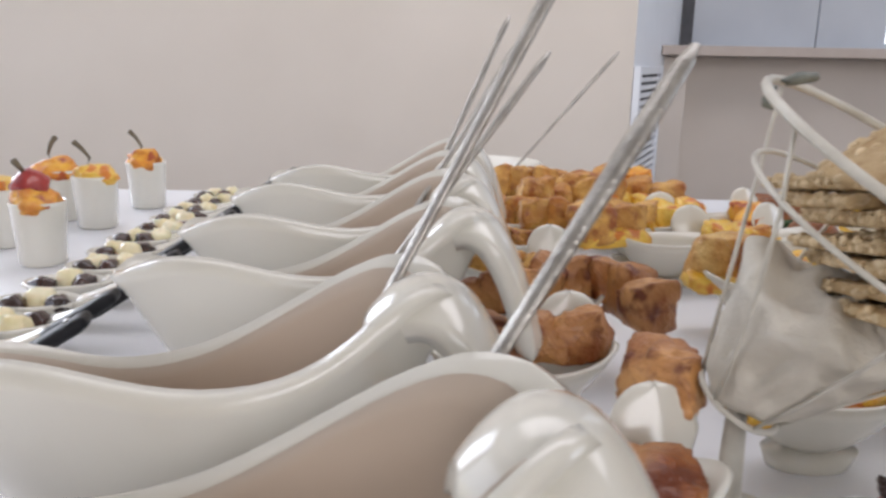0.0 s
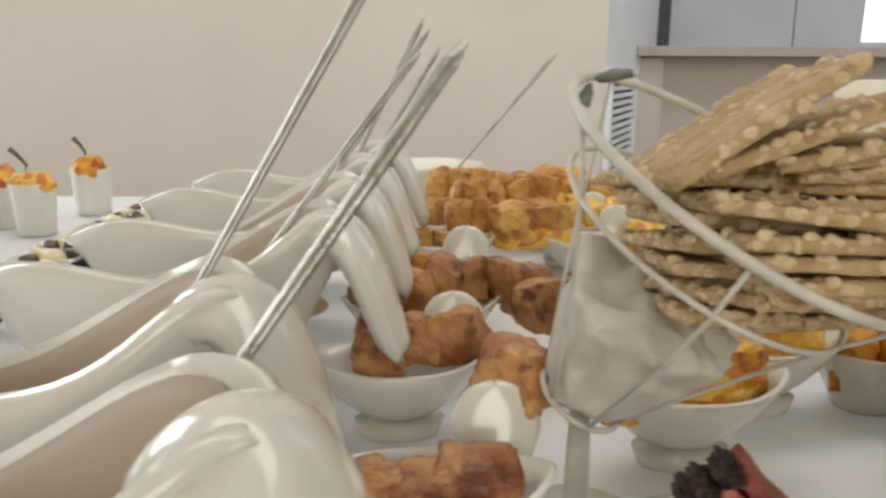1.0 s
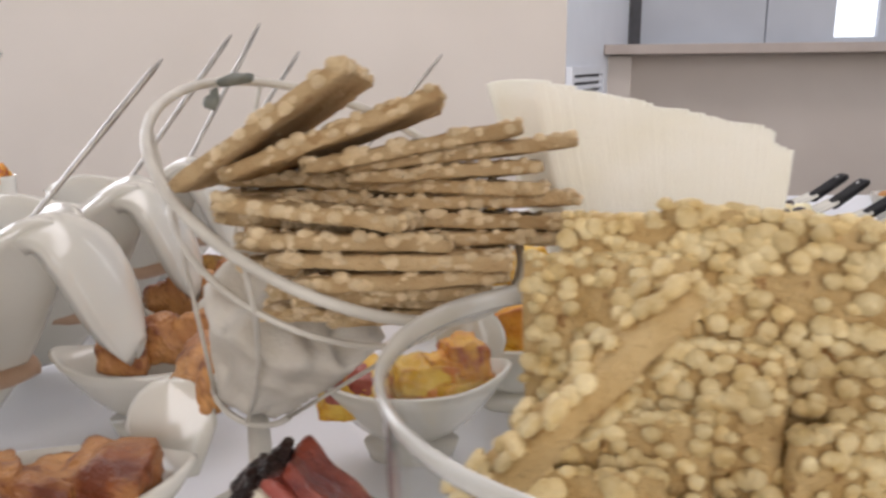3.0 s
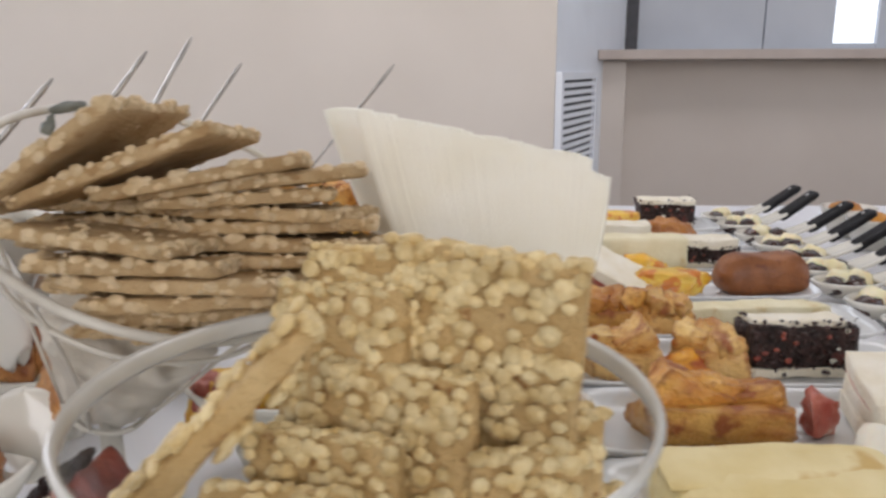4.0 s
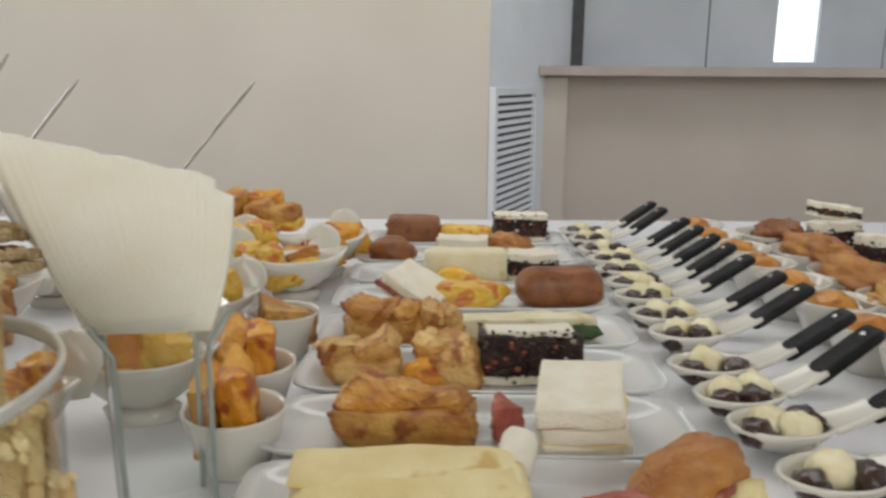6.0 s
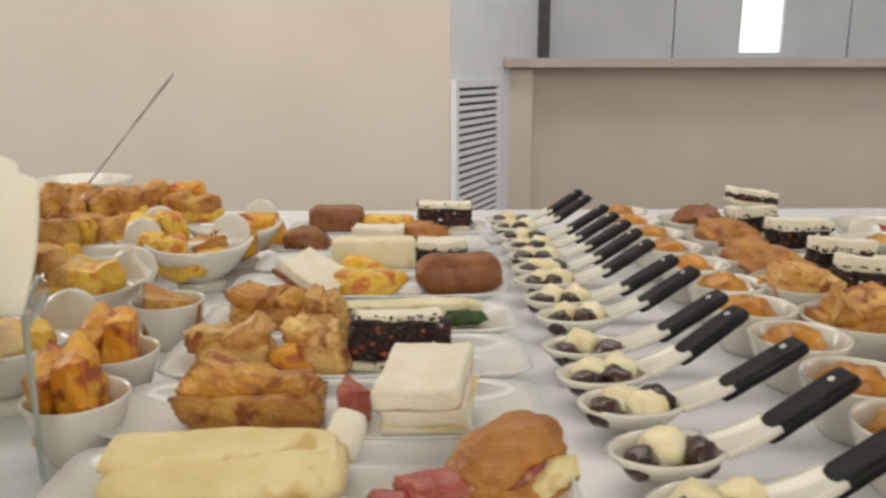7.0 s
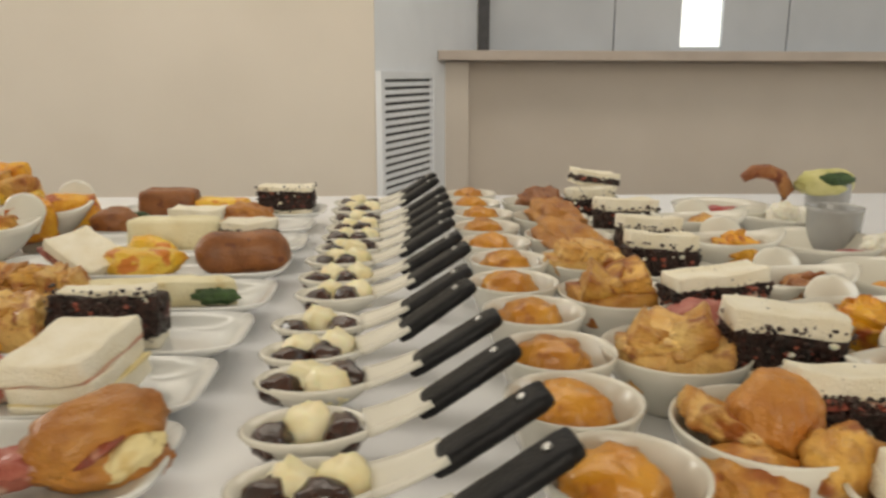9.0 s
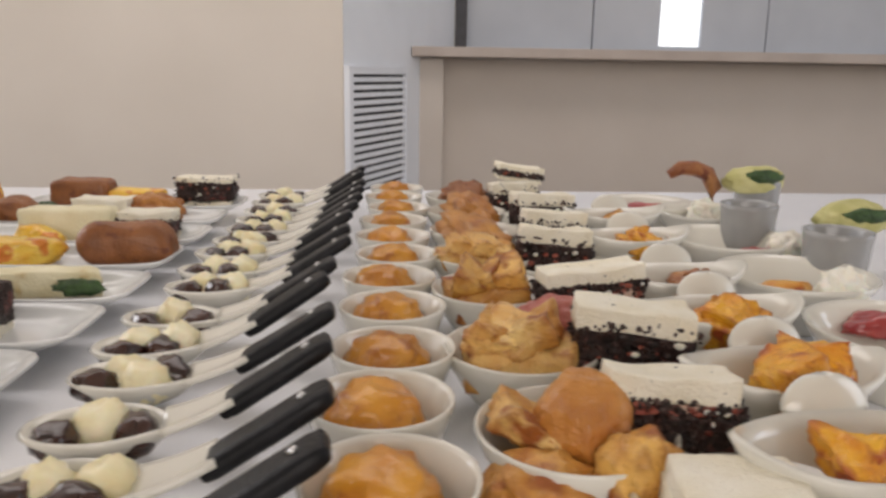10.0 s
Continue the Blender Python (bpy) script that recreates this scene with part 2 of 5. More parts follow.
# ---- mesh helpers ----
def link_mesh(name, bm, mat, smooth=True):
    me = bpy.data.meshes.new(name)
    bm.to_mesh(me)
    bm.free()
    me.materials.append(mat)
    if smooth:
        me.shade_smooth()
    return new(name, me)


def part(name, bm, mat, parent, label="", smooth=True, at=None):
    ob = link_mesh(name, bm, mat, smooth)
    ob.parent = parent
    if at is not None:
        ob.matrix_basis = at
    if label:
        ob["label"] = label
    return ob


def slab(x0, x1, y0, y1, z0, z1, bevel=0.0):
    bm = bmesh.new()
    bmesh.ops.create_cube(bm, size=1)
    for v in bm.verts:
        v.co = Vector(((x0 + x1) / 2 + v.co.x * (x1 - x0), (y0 + y1) / 2 + v.co.y * (y1 - y0), (z0 + z1) / 2 + v.co.z * (z1 - z0)))
    if bevel:
        bmesh.ops.bevel(bm, geom=bm.edges[:], offset=bevel, segments=2, affect="EDGES", profile=0.5)
    return bm


def prism(points, z0, z1):
    bm = bmesh.new()
    low = [bm.verts.new((x, y, z0)) for x, y in points]
    top = [bm.verts.new((x, y, z1)) for x, y in points]
    bm.faces.new(low[::-1])
    bm.faces.new(top)
    for i in range(len(points)):
        j = (i + 1) % len(points)
        bm.faces.new((low[i], low[j], top[j], top[i]))
    bmesh.ops.recalc_face_normals(bm, faces=bm.faces[:])
    return bm


def setting(name, bm, mat, label, category="", smooth=False):
    return tagged(link_mesh(name, bm, mat, smooth), label, category or name.split("_")[0], kind="structure")


# ---- the room ----
setting("floor", slab(-3.2, 5.2, -3.2, 6.2, -0.1, 0.0), FLOOR, "plain grey floor of the room")
setting("ceiling", slab(-3.2, 5.2, -3.2, 6.2, 2.7, 2.8), CEILING, "plain white painted ceiling")
setting("wall_north", slab(-1.75, 0.5995, 2.55, 2.75, 0.0, 2.7), WALL, "smooth beige painted wall behind the buffet")
setting("wall_reveal", prism([(0.600, 2.552), (1.02, 3.52), (0.90, 3.60), (0.56, 2.76), (0.5997, 2.752)], 0.0, 2.7), WHITE_PAINT,
        "white painted slanted wall reveal beside the counter", "wall")
# outer walls with window openings, closing the room behind the camera
for nm, bm in (
        ("wall_north_lower", slab(-3.0, -1.752, 2.55, 2.75, 0.0, 0.9)), ("wall_north_upper", slab(-3.0, -1.752, 2.55, 2.75, 2.5, 2.7)), ("wall_north_pier", slab(-3.0, -2.9, 2.55, 2.75, 0.9, 2.5)),
        ("wall_west", slab(-3.2, -3.0, -3.2, 2.75, 0.0, 0.9)), ("wall_west_upper", slab(-3.2, -3.0, -3.2, 2.75, 2.55, 2.7)),
        ("wall_west_pier", slab(-3.2, -3.0, -3.2, -0.7, 0.9, 2.55)), ("wall_west_end", slab(-3.2, -3.0, 1.9, 2.75, 0.9, 2.55)),
        ("wall_south", slab(-3.0, 5.2, -3.2, -3.0, 0.0, 0.95)), ("wall_south_upper", slab(-3.0, 5.2, -3.2, -3.0, 2.6, 2.7)),
        ("wall_south_pier", slab(-3.0, -0.8, -3.2, -3.0, 0.95, 2.6)), ("wall_south_end", slab(2.0, 5.2, -3.2, -3.0, 0.95, 2.6)),
        ("wall_east", slab(5.0, 5.2, -3.0, 6.2, 0.0, 0.9)), ("wall_east_upper", slab(5.0, 5.2, -3.0, 6.2, 2.55, 2.7)),
        ("wall_east_pier", slab(5.0, 5.2, -3.0, -0.9, 0.9, 2.55)), ("wall_east_end", slab(5.0, 5.2, 1.7, 6.2, 0.9, 2.55)), ("wall_far", slab(0.9, 5.0, 6.0, 6.2, 0.0, 2.7))):
    setting(nm, bm, WALL, "plain beige wall closing the room", "wall")
for nm, bm in (("window_5", slab(-2.9, -1.752, 2.66, 2.68, 0.9, 2.5)), ("window_1", slab(-3.14, -3.12, -0.7, 1.9, 0.9, 2.55)), ("window_4", slab(5.12, 5.14, -0.9, 1.7, 0.9, 2.55)), ("window_2", slab(-0.8, 2.0, -3.14, -3.12, 0.95, 2.6))):
    pane = setting(nm, bm, GLASS, "large clear window pane letting daylight in", "window")
    pane.visible_shadow = False

# counter with a ledge, in front of the tall grey panels
setting("counter_panel", slab(0.83, 4.9, 3.28, 3.34, 0.0, 0.985), PANEL, "beige panel under the wooden counter ledge", "counter")
setting("counter_stile", slab(0.835, 0.955, 3.15, 3.278, 0.0, 0.983, 0.003), PANEL, "beige upright stile at the counter's end", "counter")
setting("counter_ledge", slab(0.826, 4.9, 3.06, 3.60, 0.988, 1.026, 0.004), WOOD, "pale wooden counter ledge with a square edge", "ledge")
setting("panel_rail", slab(1.02, 4.9, 3.50, 3.66, 1.028, 1.034), GREY_PANEL, "grey bottom rail behind the counter ledge", "rail")
# a solid dark strip fills the gap between the reveal and the panels
setting("dark_post", slab(1.025, 1.075, 3.52, 3.56, 1.036, 2.7), DARK, "dark vertical strip filling the gap beside the screen panels", "post")
for i, (x0, x1) in enumerate(((1.08, 1.655), (1.661, 1.97), (2.165, 2.47), (2.476, 3.1), (3.106, 3.75), (3.756, 4.9))):
    setting("panel_%d" % (i + 1), slab(x0, x1, 3.60, 3.63, 1.036, 2.7, 0.002), GREY_PANEL, "plain grey sliding screen panel above the counter", "panel")
setting("window_3", slab(1.90, 2.25, 3.70, 3.71, 1.036, 2.7), OUTSIDE, "bright daylight seen through the gap between panels", "window")
setting("window_sill", slab(1.97, 2.165, 3.602, 3.66, 1.036, 1.062, 0.003), GREY_PANEL, "grey sill in the bright gap between panels", "sill")

# ventilation grille set on the slanted reveal
ventilation_grille = tagged(new("ventilation_grille"), "white ventilation grille with dark horizontal slots on the reveal", "grille")
g0, g1 = Vector((0.600, 2.545, 0)), Vector((0.796, 2.998, 0))
gx = (g1 - g0).normalized()
gn = Vector((gx.y, -gx.x, 0))
gl = (g1 - g0).length
GM = Matrix(((gx.x, -gn.x, 0, g0.x), (gx.y, -gn.y, 0, g0.y), (0, 0, 1, 0), (0, 0, 0, 1)))
# dark sheet in place of the shade in the hollow behind the slats
part("backing", slab(0.02, gl - 0.02, -0.004, 0.0, 0.25, 0.918), DARK, ventilation_grille, "dark sheet for the shaded hollow behind the slots", False, GM)
part("frame", slab(0.0, 0.030, -0.022, 0.0, 0.24, 0.945, 0.002), WHITE_PAINT, ventilation_grille, "", False, GM)
part("frame", slab(gl - 0.026, gl, -0.022, 0.0, 0.24, 0.945, 0.002), WHITE_PAINT, ventilation_grille, "", False, GM)
part("frame", slab(0.030, gl - 0.026, -0.021, 0.0, 0.918, 0.945, 0.002), WHITE_PAINT, ventilation_grille, "", False, GM)
slat = part("slat", slab(0.028, gl - 0.024, -0.016, -0.005, 0.0, 0.0155, 0.0015), WHITE_PAINT, ventilation_grille, "", False, GM @ pose(0, 0, 0.893))
for i in range(1, 26):
    s = slat.copy()
    scene.collection.objects.link(s)
    s.matrix_basis = GM @ pose(0, 0, 0.893 - 0.0257 * i)

# ---- the buffet table ----
TOP = 0.75
table = tagged(new("buffet_table"), "long buffet table under a white tablecloth", "table")
part("tablecloth", slab(-1.1, 2.0, -0.02, 1.18, TOP - 0.03, TOP, 0.012), CLOTH, table, "smooth white tablecloth")
part("cloth_drop", slab(-1.09, 1.99, -0.012, 0.0, 0.30, TOP - 0.03, 0.004), CLOTH, table, "hanging cloth edge")
part("cloth_drop", slab(-1.09, 1.99, 1.16, 1.172, 0.30, TOP - 0.03, 0.004), CLOTH, table, "hanging cloth edge")
for lx in (-1.0, 0.45, 1.9):
    for ly in (0.08, 1.08):
        part("leg", slab(lx - 0.025, lx + 0.025, ly - 0.025, ly + 0.025, 0.0, TOP - 0.031, 0.004), STEEL, table)


# ---- shapes ----
def lathe(profile, n=40, close=False):
    """A turned shape from (radius, height) pairs."""
    bm = bmesh.new()
    rings = []
    for r, z in profile:
        if r < 1e-6:
            rings.append([bm.verts.new((0, 0, z))])
        else:
            rings.append([bm.verts.new((r * math.cos(2 * math.pi * i / n), r * math.sin(2 * math.pi * i / n), z)) for i in range(n)])
    pairs = list(zip(rings, rings[1:]))
    if close:
        pairs.append((rings[-1], rings[0]))
    for a, b in pairs:
        for i in range(n):
            j = (i + 1) % n
            if len(a) == 1 and len(b) > 1:
                bm.faces.new((a[0], b[j], b[i]))
            elif len(b) == 1 and len(a) > 1:
                bm.faces.new((a[i], a[j], b[0]))
            elif len(a) > 1:
                bm.faces.new((a[i], a[j], b[j], b[i]))
    bmesh.ops.recalc_face_normals(bm, faces=bm.faces[:])
    return bm


def lump(sx, sy, sz, seed=0, rough=0.12, freq=2.2, sub=3, flat=-1.0, ridge=0.0, folds=0.0):
    """An uneven rounded piece of food, its half sizes sx, sy, sz; flat cuts its underside level."""
    bm = bmesh.new()
    bmesh.ops.create_icosphere(bm, subdivisions=sub, radius=1)
    off = Vector((seed * 7.3, seed * 3.1, seed * 5.7))
    for v in bm.verts:
        k = 1 + rough * noise.noise(v.co * freq + off) + 0.45 * rough * noise.noise(v.co * freq * 2.7 - off)
        if ridge:
            k += ridge * (0.5 - 2.0 * abs(noise.noise(v.co * freq * 1.3 + off * 2)))
        if folds:
            k += folds * (abs(math.sin(7 * v.co.x + 2.5 * v.co.z + 2 * noise.noise(v.co * 1.7 + off))) - 0.6)
        p = v.co * k
        v.co = Vector((p.x * sx, p.y * sy, max(p.z, flat) * sz))
    return bm


def chunk(sx, sy, sz, seed=0, planes=10, rough=0.05, freq=3.0, sub=4, flat=-0.7, soft=0.10, low=0.66):
    """An angular broken or cut piece of food: a ball cut by random planes, with a crusty relief."""
    rnd = random.Random(seed * 13 + 5)
    cuts = []
    for i in range(planes):
        z = rnd.uniform(-0.9, 1.0)
        a = 2.4 * i + rnd.uniform(-0.7, 0.7)
        r = math.sqrt(1 - z * z)
        cuts.append((Vector((r * math.cos(a), r * math.sin(a), z)), rnd.uniform(low, 0.98)))
    bm = bmesh.new()
    bmesh.ops.create_icosphere(bm, subdivisions=sub, radius=1)
    off = Vector((seed * 4.3, seed * 2.1, seed * 6.7))
    for v in bm.verts:
        ds = sorted(d / max(1e-3, n.dot(v.co)) if n.dot(v.co) > 0.05 else 9.0 for n, d in cuts)
        k = min(1.15, ds[0])
        k -= soft * max(0.0, 1 - (ds[1] - ds[0]) / 0.22) ** 2 * 0.5
        k *= 1 + rough * (noise.noise(v.co * freq + off) + 0.6 * noise.noise(v.co * freq * 3.1 - off) + 0.7 * (0.35 - abs(noise.noise(v.co * freq * 5.0 + off))))
        p = v.co * k
        v.co = Vector((p.x * sx * 1.14, p.y * sy * 1.14, max(p.z * 1.12, flat) * sz))
    return bm


def crust(w, d, h, seed=0, skew=0.22, rough=0.0022, cuts=11, r=0.25):
    """A torn or cut wedge of baked food standing on z = 0: a block with moved corners, rounded a little, its faces crusty."""
    rnd = random.Random(seed * 31 + 7)
    corner = {(i, j, k): Vector((rnd.uniform(-skew, skew) * w, rnd.uniform(-skew, skew) * d, (rnd.uniform(-skew, skew) * 1.3 * h if k else 0.0))) for i in (0, 1) for j in (0, 1) for k in (0, 1)}
    bm = bmesh.new()
    bmesh.ops.create_cube(bm, size=2)
    bmesh.ops.subdivide_edges(bm, edges=bm.edges[:], cuts=cuts, use_grid_fill=True)
    off = Vector((seed * 1.37, seed * 2.11, seed * 0.73))
    size = min(w, d, h)
    for v in bm.verts:
        c = v.co.copy()
        n = c.normalized() * 1.30
        c = c.lerp(n, r)
        a, b, e = (c.x + 1) / 2, (c.y + 1) / 2, (c.z + 1) / 2
        m = Vector((0, 0, 0))
        for (i, j, k), o in corner.items():
            m += o * ((a if i else 1 - a) * (b if j else 1 - b) * (e if k else 1 - e))
        p = Vector((c.x * w / 2, c.y * d / 2, e * h)) + m
        f = 1.6 / size
        q = p * f + off
        k = 1.5 * noise.noise(q) + 0.8 * noise.noise(q * 2.3) + 0.9 * (0.3 - abs(noise.noise(q * 3.6))) + 0.4 * noise.noise(q * 7.0)
        p = p + c.normalized() * rough * k
        v.co = Vector((p.x, p.y, max(0.0, p.z)))
    return bm


def loaf(w, d, h, r=0.006, seed=0, rough=0.0015, freq=60.0, cuts=7, sag=0.0):
    """A soft-edged block (bread, cake, cracker) standing on z = 0."""
    bm = bmesh.new()
    bmesh.ops.create_cube(bm, size=2)
    bmesh.ops.subdivide_edges(bm, edges=bm.edges[:], cuts=cuts, use_grid_fill=True)
    half = Vector((w / 2, d / 2, h / 2))
    r = min(r, half.x * 0.98, half.y * 0.98, half.z * 0.98)
    off = Vector((seed * 3.7, seed * 1.9, seed * 2.3))
    for v in bm.verts:
        p = Vector((v.co.x * half.x, v.co.y * half.y, v.co.z * half.z))
        q = Vector([max(-half[i] + r, min(half[i] - r, p[i])) for i in range(3)])
        e = p - q
        if e.length > 1e-9:
            p = q + e.normalized() * r
        nz = Vector((noise.noise(p * freq + off), noise.noise(p * freq + off * 2 + Vector((9, 0, 0))), noise.noise(p * freq - off)))
        p = p + nz * rough
        p.z += half.z + sag * ((p.x / half.x) ** 2 + 0.6 * (p.y / half.y) ** 2 - 0.8) * (0.5 + 0.5 * v.co.z)
        v.co = p
    return bm


def tube(points, radius, n=8, flat=1.0, ends=True):
    """A rod along the points; flat squashes its section."""
    bm = bmesh.new()
    pts = [Vector(p) for p in points]
    rings = []
    up = Vector((0, 0, 1))
    for i, p in enumerate(pts):
        d = (pts[min(i + 1, len(pts) - 1)] - pts[max(i - 1, 0)]).normalized()
        side = d.cross(up)
        side = side.normalized() if side.length > 1e-3 else Vector((1, 0, 0))
        o = side.cross(d).normalized()
        rr = radius[i] if isinstance(radius, (list, tuple)) else radius
        rings.append([bm.verts.new(p + side * math.cos(2 * math.pi * k / n) * rr + o * math.sin(2 * math.pi * k / n) * rr * flat) for k in range(n)])
    for a, b in zip(rings, rings[1:]):
        for k in range(n):
            j = (k + 1) % n
            bm.faces.new((a[k], a[j], b[j], b[k]))
    if ends:
        bm.faces.new(rings[0][::-1])
        bm.faces.new(rings[-1])
    bmesh.ops.recalc_face_normals(bm, faces=bm.faces[:])
    return bm


def sheet(fn, nu, nv, thick, wrap=False):
    """A curved sheet of even thickness: fn(u, v) gives a point."""
    bm = bmesh.new()
    P = [[Vector(fn(i / nu, j / nv)) for j in range(nv + 1)] for i in range(nu + (0 if wrap else 1))]
    n = len(P)

    def normal(i, j):
        a = P[(i + 1) % n if wrap else min(i + 1, n - 1)][j] - P[(i - 1) % n if wrap else max(i - 1, 0)][j]
        b = P[i][min(j + 1, nv)] - P[i][max(j - 1, 0)]
        c = a.cross(b)
        return c.normalized() if c.length > 1e-12 else Vector((0, 0, 1))
    top = [[bm.verts.new(P[i][j]) for j in range(nv + 1)] for i in range(n)]
    low = [[bm.verts.new(P[i][j] - normal(i, j) * thick) for j in range(nv + 1)] for i in range(n)]
    m = n if wrap else n - 1
    for i in range(m):
        k = (i + 1) % n
        for j in range(nv):
            bm.faces.new((top[i][j], top[k][j], top[k][j + 1], top[i][j + 1]))
            bm.faces.new((low[i][j], low[i][j + 1], low[k][j + 1], low[k][j]))
        for j, f in ((0, 1), (nv, 0)):
            a, b, c, d = top[i][j], top[k][j], low[k][j], low[i][j]
            bm.faces.new((a, d, c, b) if f else (a, b, c, d))
    if not wrap:
        for i in (0, n - 1):
            for j in range(nv):
                bm.faces.new((top[i][j], top[i][j + 1], low[i][j + 1], low[i][j]))
    bmesh.ops.remove_doubles(bm, verts=bm.verts[:], dist=1e-6)
    bmesh.ops.recalc_face_normals(bm, faces=bm.faces[:])
    return bm


ICO = bmesh.new()
bmesh.ops.create_icosphere(ICO, subdivisions=2, radius=1)
ICO_V = np.array([v.co[:] for v in ICO.verts])
ICO_F = np.array([[v.index for v in f.verts] for f in ICO.faces])
ICO.free()


def scatter(name, spots, mat, parent, label=""):
    """Many small rounded grains joined in one mesh; spots: (x, y, z, rx, ry, rz, turn)."""
    vs, fs = [], []
    for k, (x, y, z, a, b, c, turn) in enumerate(spots):
        ct, st = math.cos(turn), math.sin(turn)
        p = ICO_V * np.array([a, b, c]) * (1 + 0.10 * np.sin(ICO_V[:, [1]] * 3 + k) + 0.08 * np.cos(ICO_V[:, [2]] * 4 - k))
        q = np.stack([p[:, 0] * ct - p[:, 1] * st, p[:, 0] * st + p[:, 1] * ct, p[:, 2]], 1) + np.array([x, y, z])
        vs.append(q)
        fs.append(ICO_F + k * len(ICO_V))
    me = bpy.data.meshes.new(name)
    me.from_pydata(np.concatenate(vs).tolist(), [], np.concatenate(fs).tolist())
    me.materials.append(mat)
    me.shade_smooth()
    ob = new(name, me)
    ob.parent = parent
    return tagged(ob, label, kind="stuff")


def thing(name, label, category, group="", at=None):
    ob = tagged(new(name), label, category, group)
    if at is not None:
        ob.matrix_basis = at
    return ob


def single(name, bm, mat, at, label, category, group=""):
    """A thing of one mesh."""
    ob = link_mesh(name, bm, mat)
    ob.matrix_basis = at
    return tagged(ob, label, category, group)


def again(ob, at, label=""):
    c = copy_thing(ob, at)
    if label:
        c["label"] = label
    return c


# ---- porcelain and glass that repeats ----
CUP = [(0.0, 0.0), (0.019, 0.0), (0.0205, 0.002), (0.0235, 0.008), (0.029, 0.022), (0.0333, 0.0355), (0.0332, 0.0372), (0.0322, 0.0374),
       (0.0308, 0.0350), (0.0265, 0.022), (0.0205, 0.009), (0.0165, 0.0055), (0.0, 0.005)]


def small_cup(at):
    t = thing("dessert_cup", "small white round porcelain cup on the tablecloth", "cup", "dessert cups", at)
    part("bowl", lathe(CUP, 44), PORCELAIN, t)
    return t


def spoon_bowl(u, v):
    th, s = 2 * math.pi * u, v
    a, b = 0.0335, 0.0232
    if math.cos(th) > 0:
        b *= 1 - 0.16 * math.cos(th) ** 2
    return (a * s * math.cos(th), b * s * math.sin(th), 0.004 + 0.0165 * s ** 2.6 - 0.002 * max(0, math.cos(th)) ** 3 * s)


def tasting_spoon(at):
    t = thing("tasting_spoon", "white porcelain tasting spoon with a black handle, resting on the cloth", "spoon", "tasting spoons", at)
    part("bowl", sheet(spoon_bowl, 40, 9, 0.0028, wrap=True), PORCELAIN, t)

    def stem(u, v):
        q = 2 * u - 1
        return (0.0275 + 0.032 * v, q * (0.0135 - 0.0035 * v), 0.0165 + 0.0065 * v + 0.0050 * v ** 2 + 0.0016 * q * q)
    part("stem", sheet(stem, 8, 8, 0.0034), PORCELAIN, t, "broad white stem of the spoon")
    h = part("handle", loaf(0.060, 0.0195, 0.0090, 0.0042, 3, 0.0004, cuts=8), BLACK, t, "black handle with a rivet", at=pose(0.0805, 0, 0.0350, 0, -31, 0))
    part("rivet", lathe([(0, 0.0), (0.0021, 0.0), (0.0021, 0.0010), (0.0014, 0.0015), (0, 0.0016)], 14), RIVET, h, "bright metal rivet", at=pose(0.0185, 0, 0.0088))
    return t


def dish_bowl(u, v):
    th, s = 2 * math.pi * u, v
    c = math.cos(th)
    return (0.053 * s * c, 0.031 * s * math.sin(th) * (1 - 0.25 * abs(c) ** 3), 0.0085 + 0.0355 * s ** 2.1 + 0.007 * abs(c) ** 4 * s ** 3)


def tasting_dish(at, ex=0.034, er=0.0195, eh=0.040, ey=0.014):
    t = thing("tasting_dish", "oval white porcelain tasting dish with a round raised tail", "dish", "tasting dishes", at)
    part("bowl", sheet(dish_bowl, 44, 10, 0.0028, wrap=True), PORCELAIN, t)
    part("foot", lathe([(0, 0.0), (0.017, 0.0), (0.0175, 0.001), (0.020, 0.0095), (0, 0.0095)], 28), PORCELAIN, t, at=Matrix.Diagonal((1.25, 0.72, 1, 1)))

    def tail(u, v):
        # a round disc that rises behind the dish
        q = 2 * u - 1
        w = er * math.sqrt(max(0.0, 1 - ((v - 0.5) / 0.5) ** 2)) if v > 0.5 else er * (0.6 + 0.8 * v)
        return (ex + q * max(w, 0.0008), 0.022 + ey * v + 0.004 * q * q, 0.030 + eh * v)
    part("tail", sheet(tail, 18, 20, 0.0030), PORCELAIN, t, "round raised tail of the dish")
    return t


WC, WA, WB = -0.074, 0.092, 0.0400
RIM = ((0, 0.117), (20, 0.126), (38, 0.131), (52, 0.125), (65, 0.113), (80, 0.098), (95, 0.086), (115, 0.081), (135, 0.090), (155, 0.096), (170, 0.0955), (185, 0.093),
       (205, 0.094), (222, 0.103), (240, 0.110), (255, 0.108), (270, 0.102), (285, 0.101), (300, 0.106), (312, 0.117), (325, 0.130), (340, 0.130), (360, 0.117))


def rim_height(deg):
    # the table of heights, smoothed round the rim
    xs, hs = [d for d, _ in RIM], [h for _, h in RIM]
    return float(np.mean([np.interp((deg + k) % 360, xs, hs) for k in (-8, -4, 0, 4, 8)]))


def wave_bowl(u, v):
    # steep walls; the rim is high at the handle and at the near left, low in between
    th, s = 2 * math.pi * u, v
    c, n = math.cos(th), math.sin(th)
    rim = rim_height(math.degrees(th) % 360)
    s2 = (0.30 * s ** 0.5 + 0.70 * s ** 1.15) ** 0.66
    lip = 1 + 0.04 * max(0.0, (s - 0.86) / 0.14) ** 2
    k = (abs(c) ** 2.2 + abs(n) ** 2.2) ** (-1 / 2.2)
    spout = 1 + 0.12 * max(0.0, c) ** 1.6
    return (WC + WA * s2 * lip * c * k, WB * s2 * lip * n * k * spout, 0.006 + (rim - 0.006) * s ** 1.3)


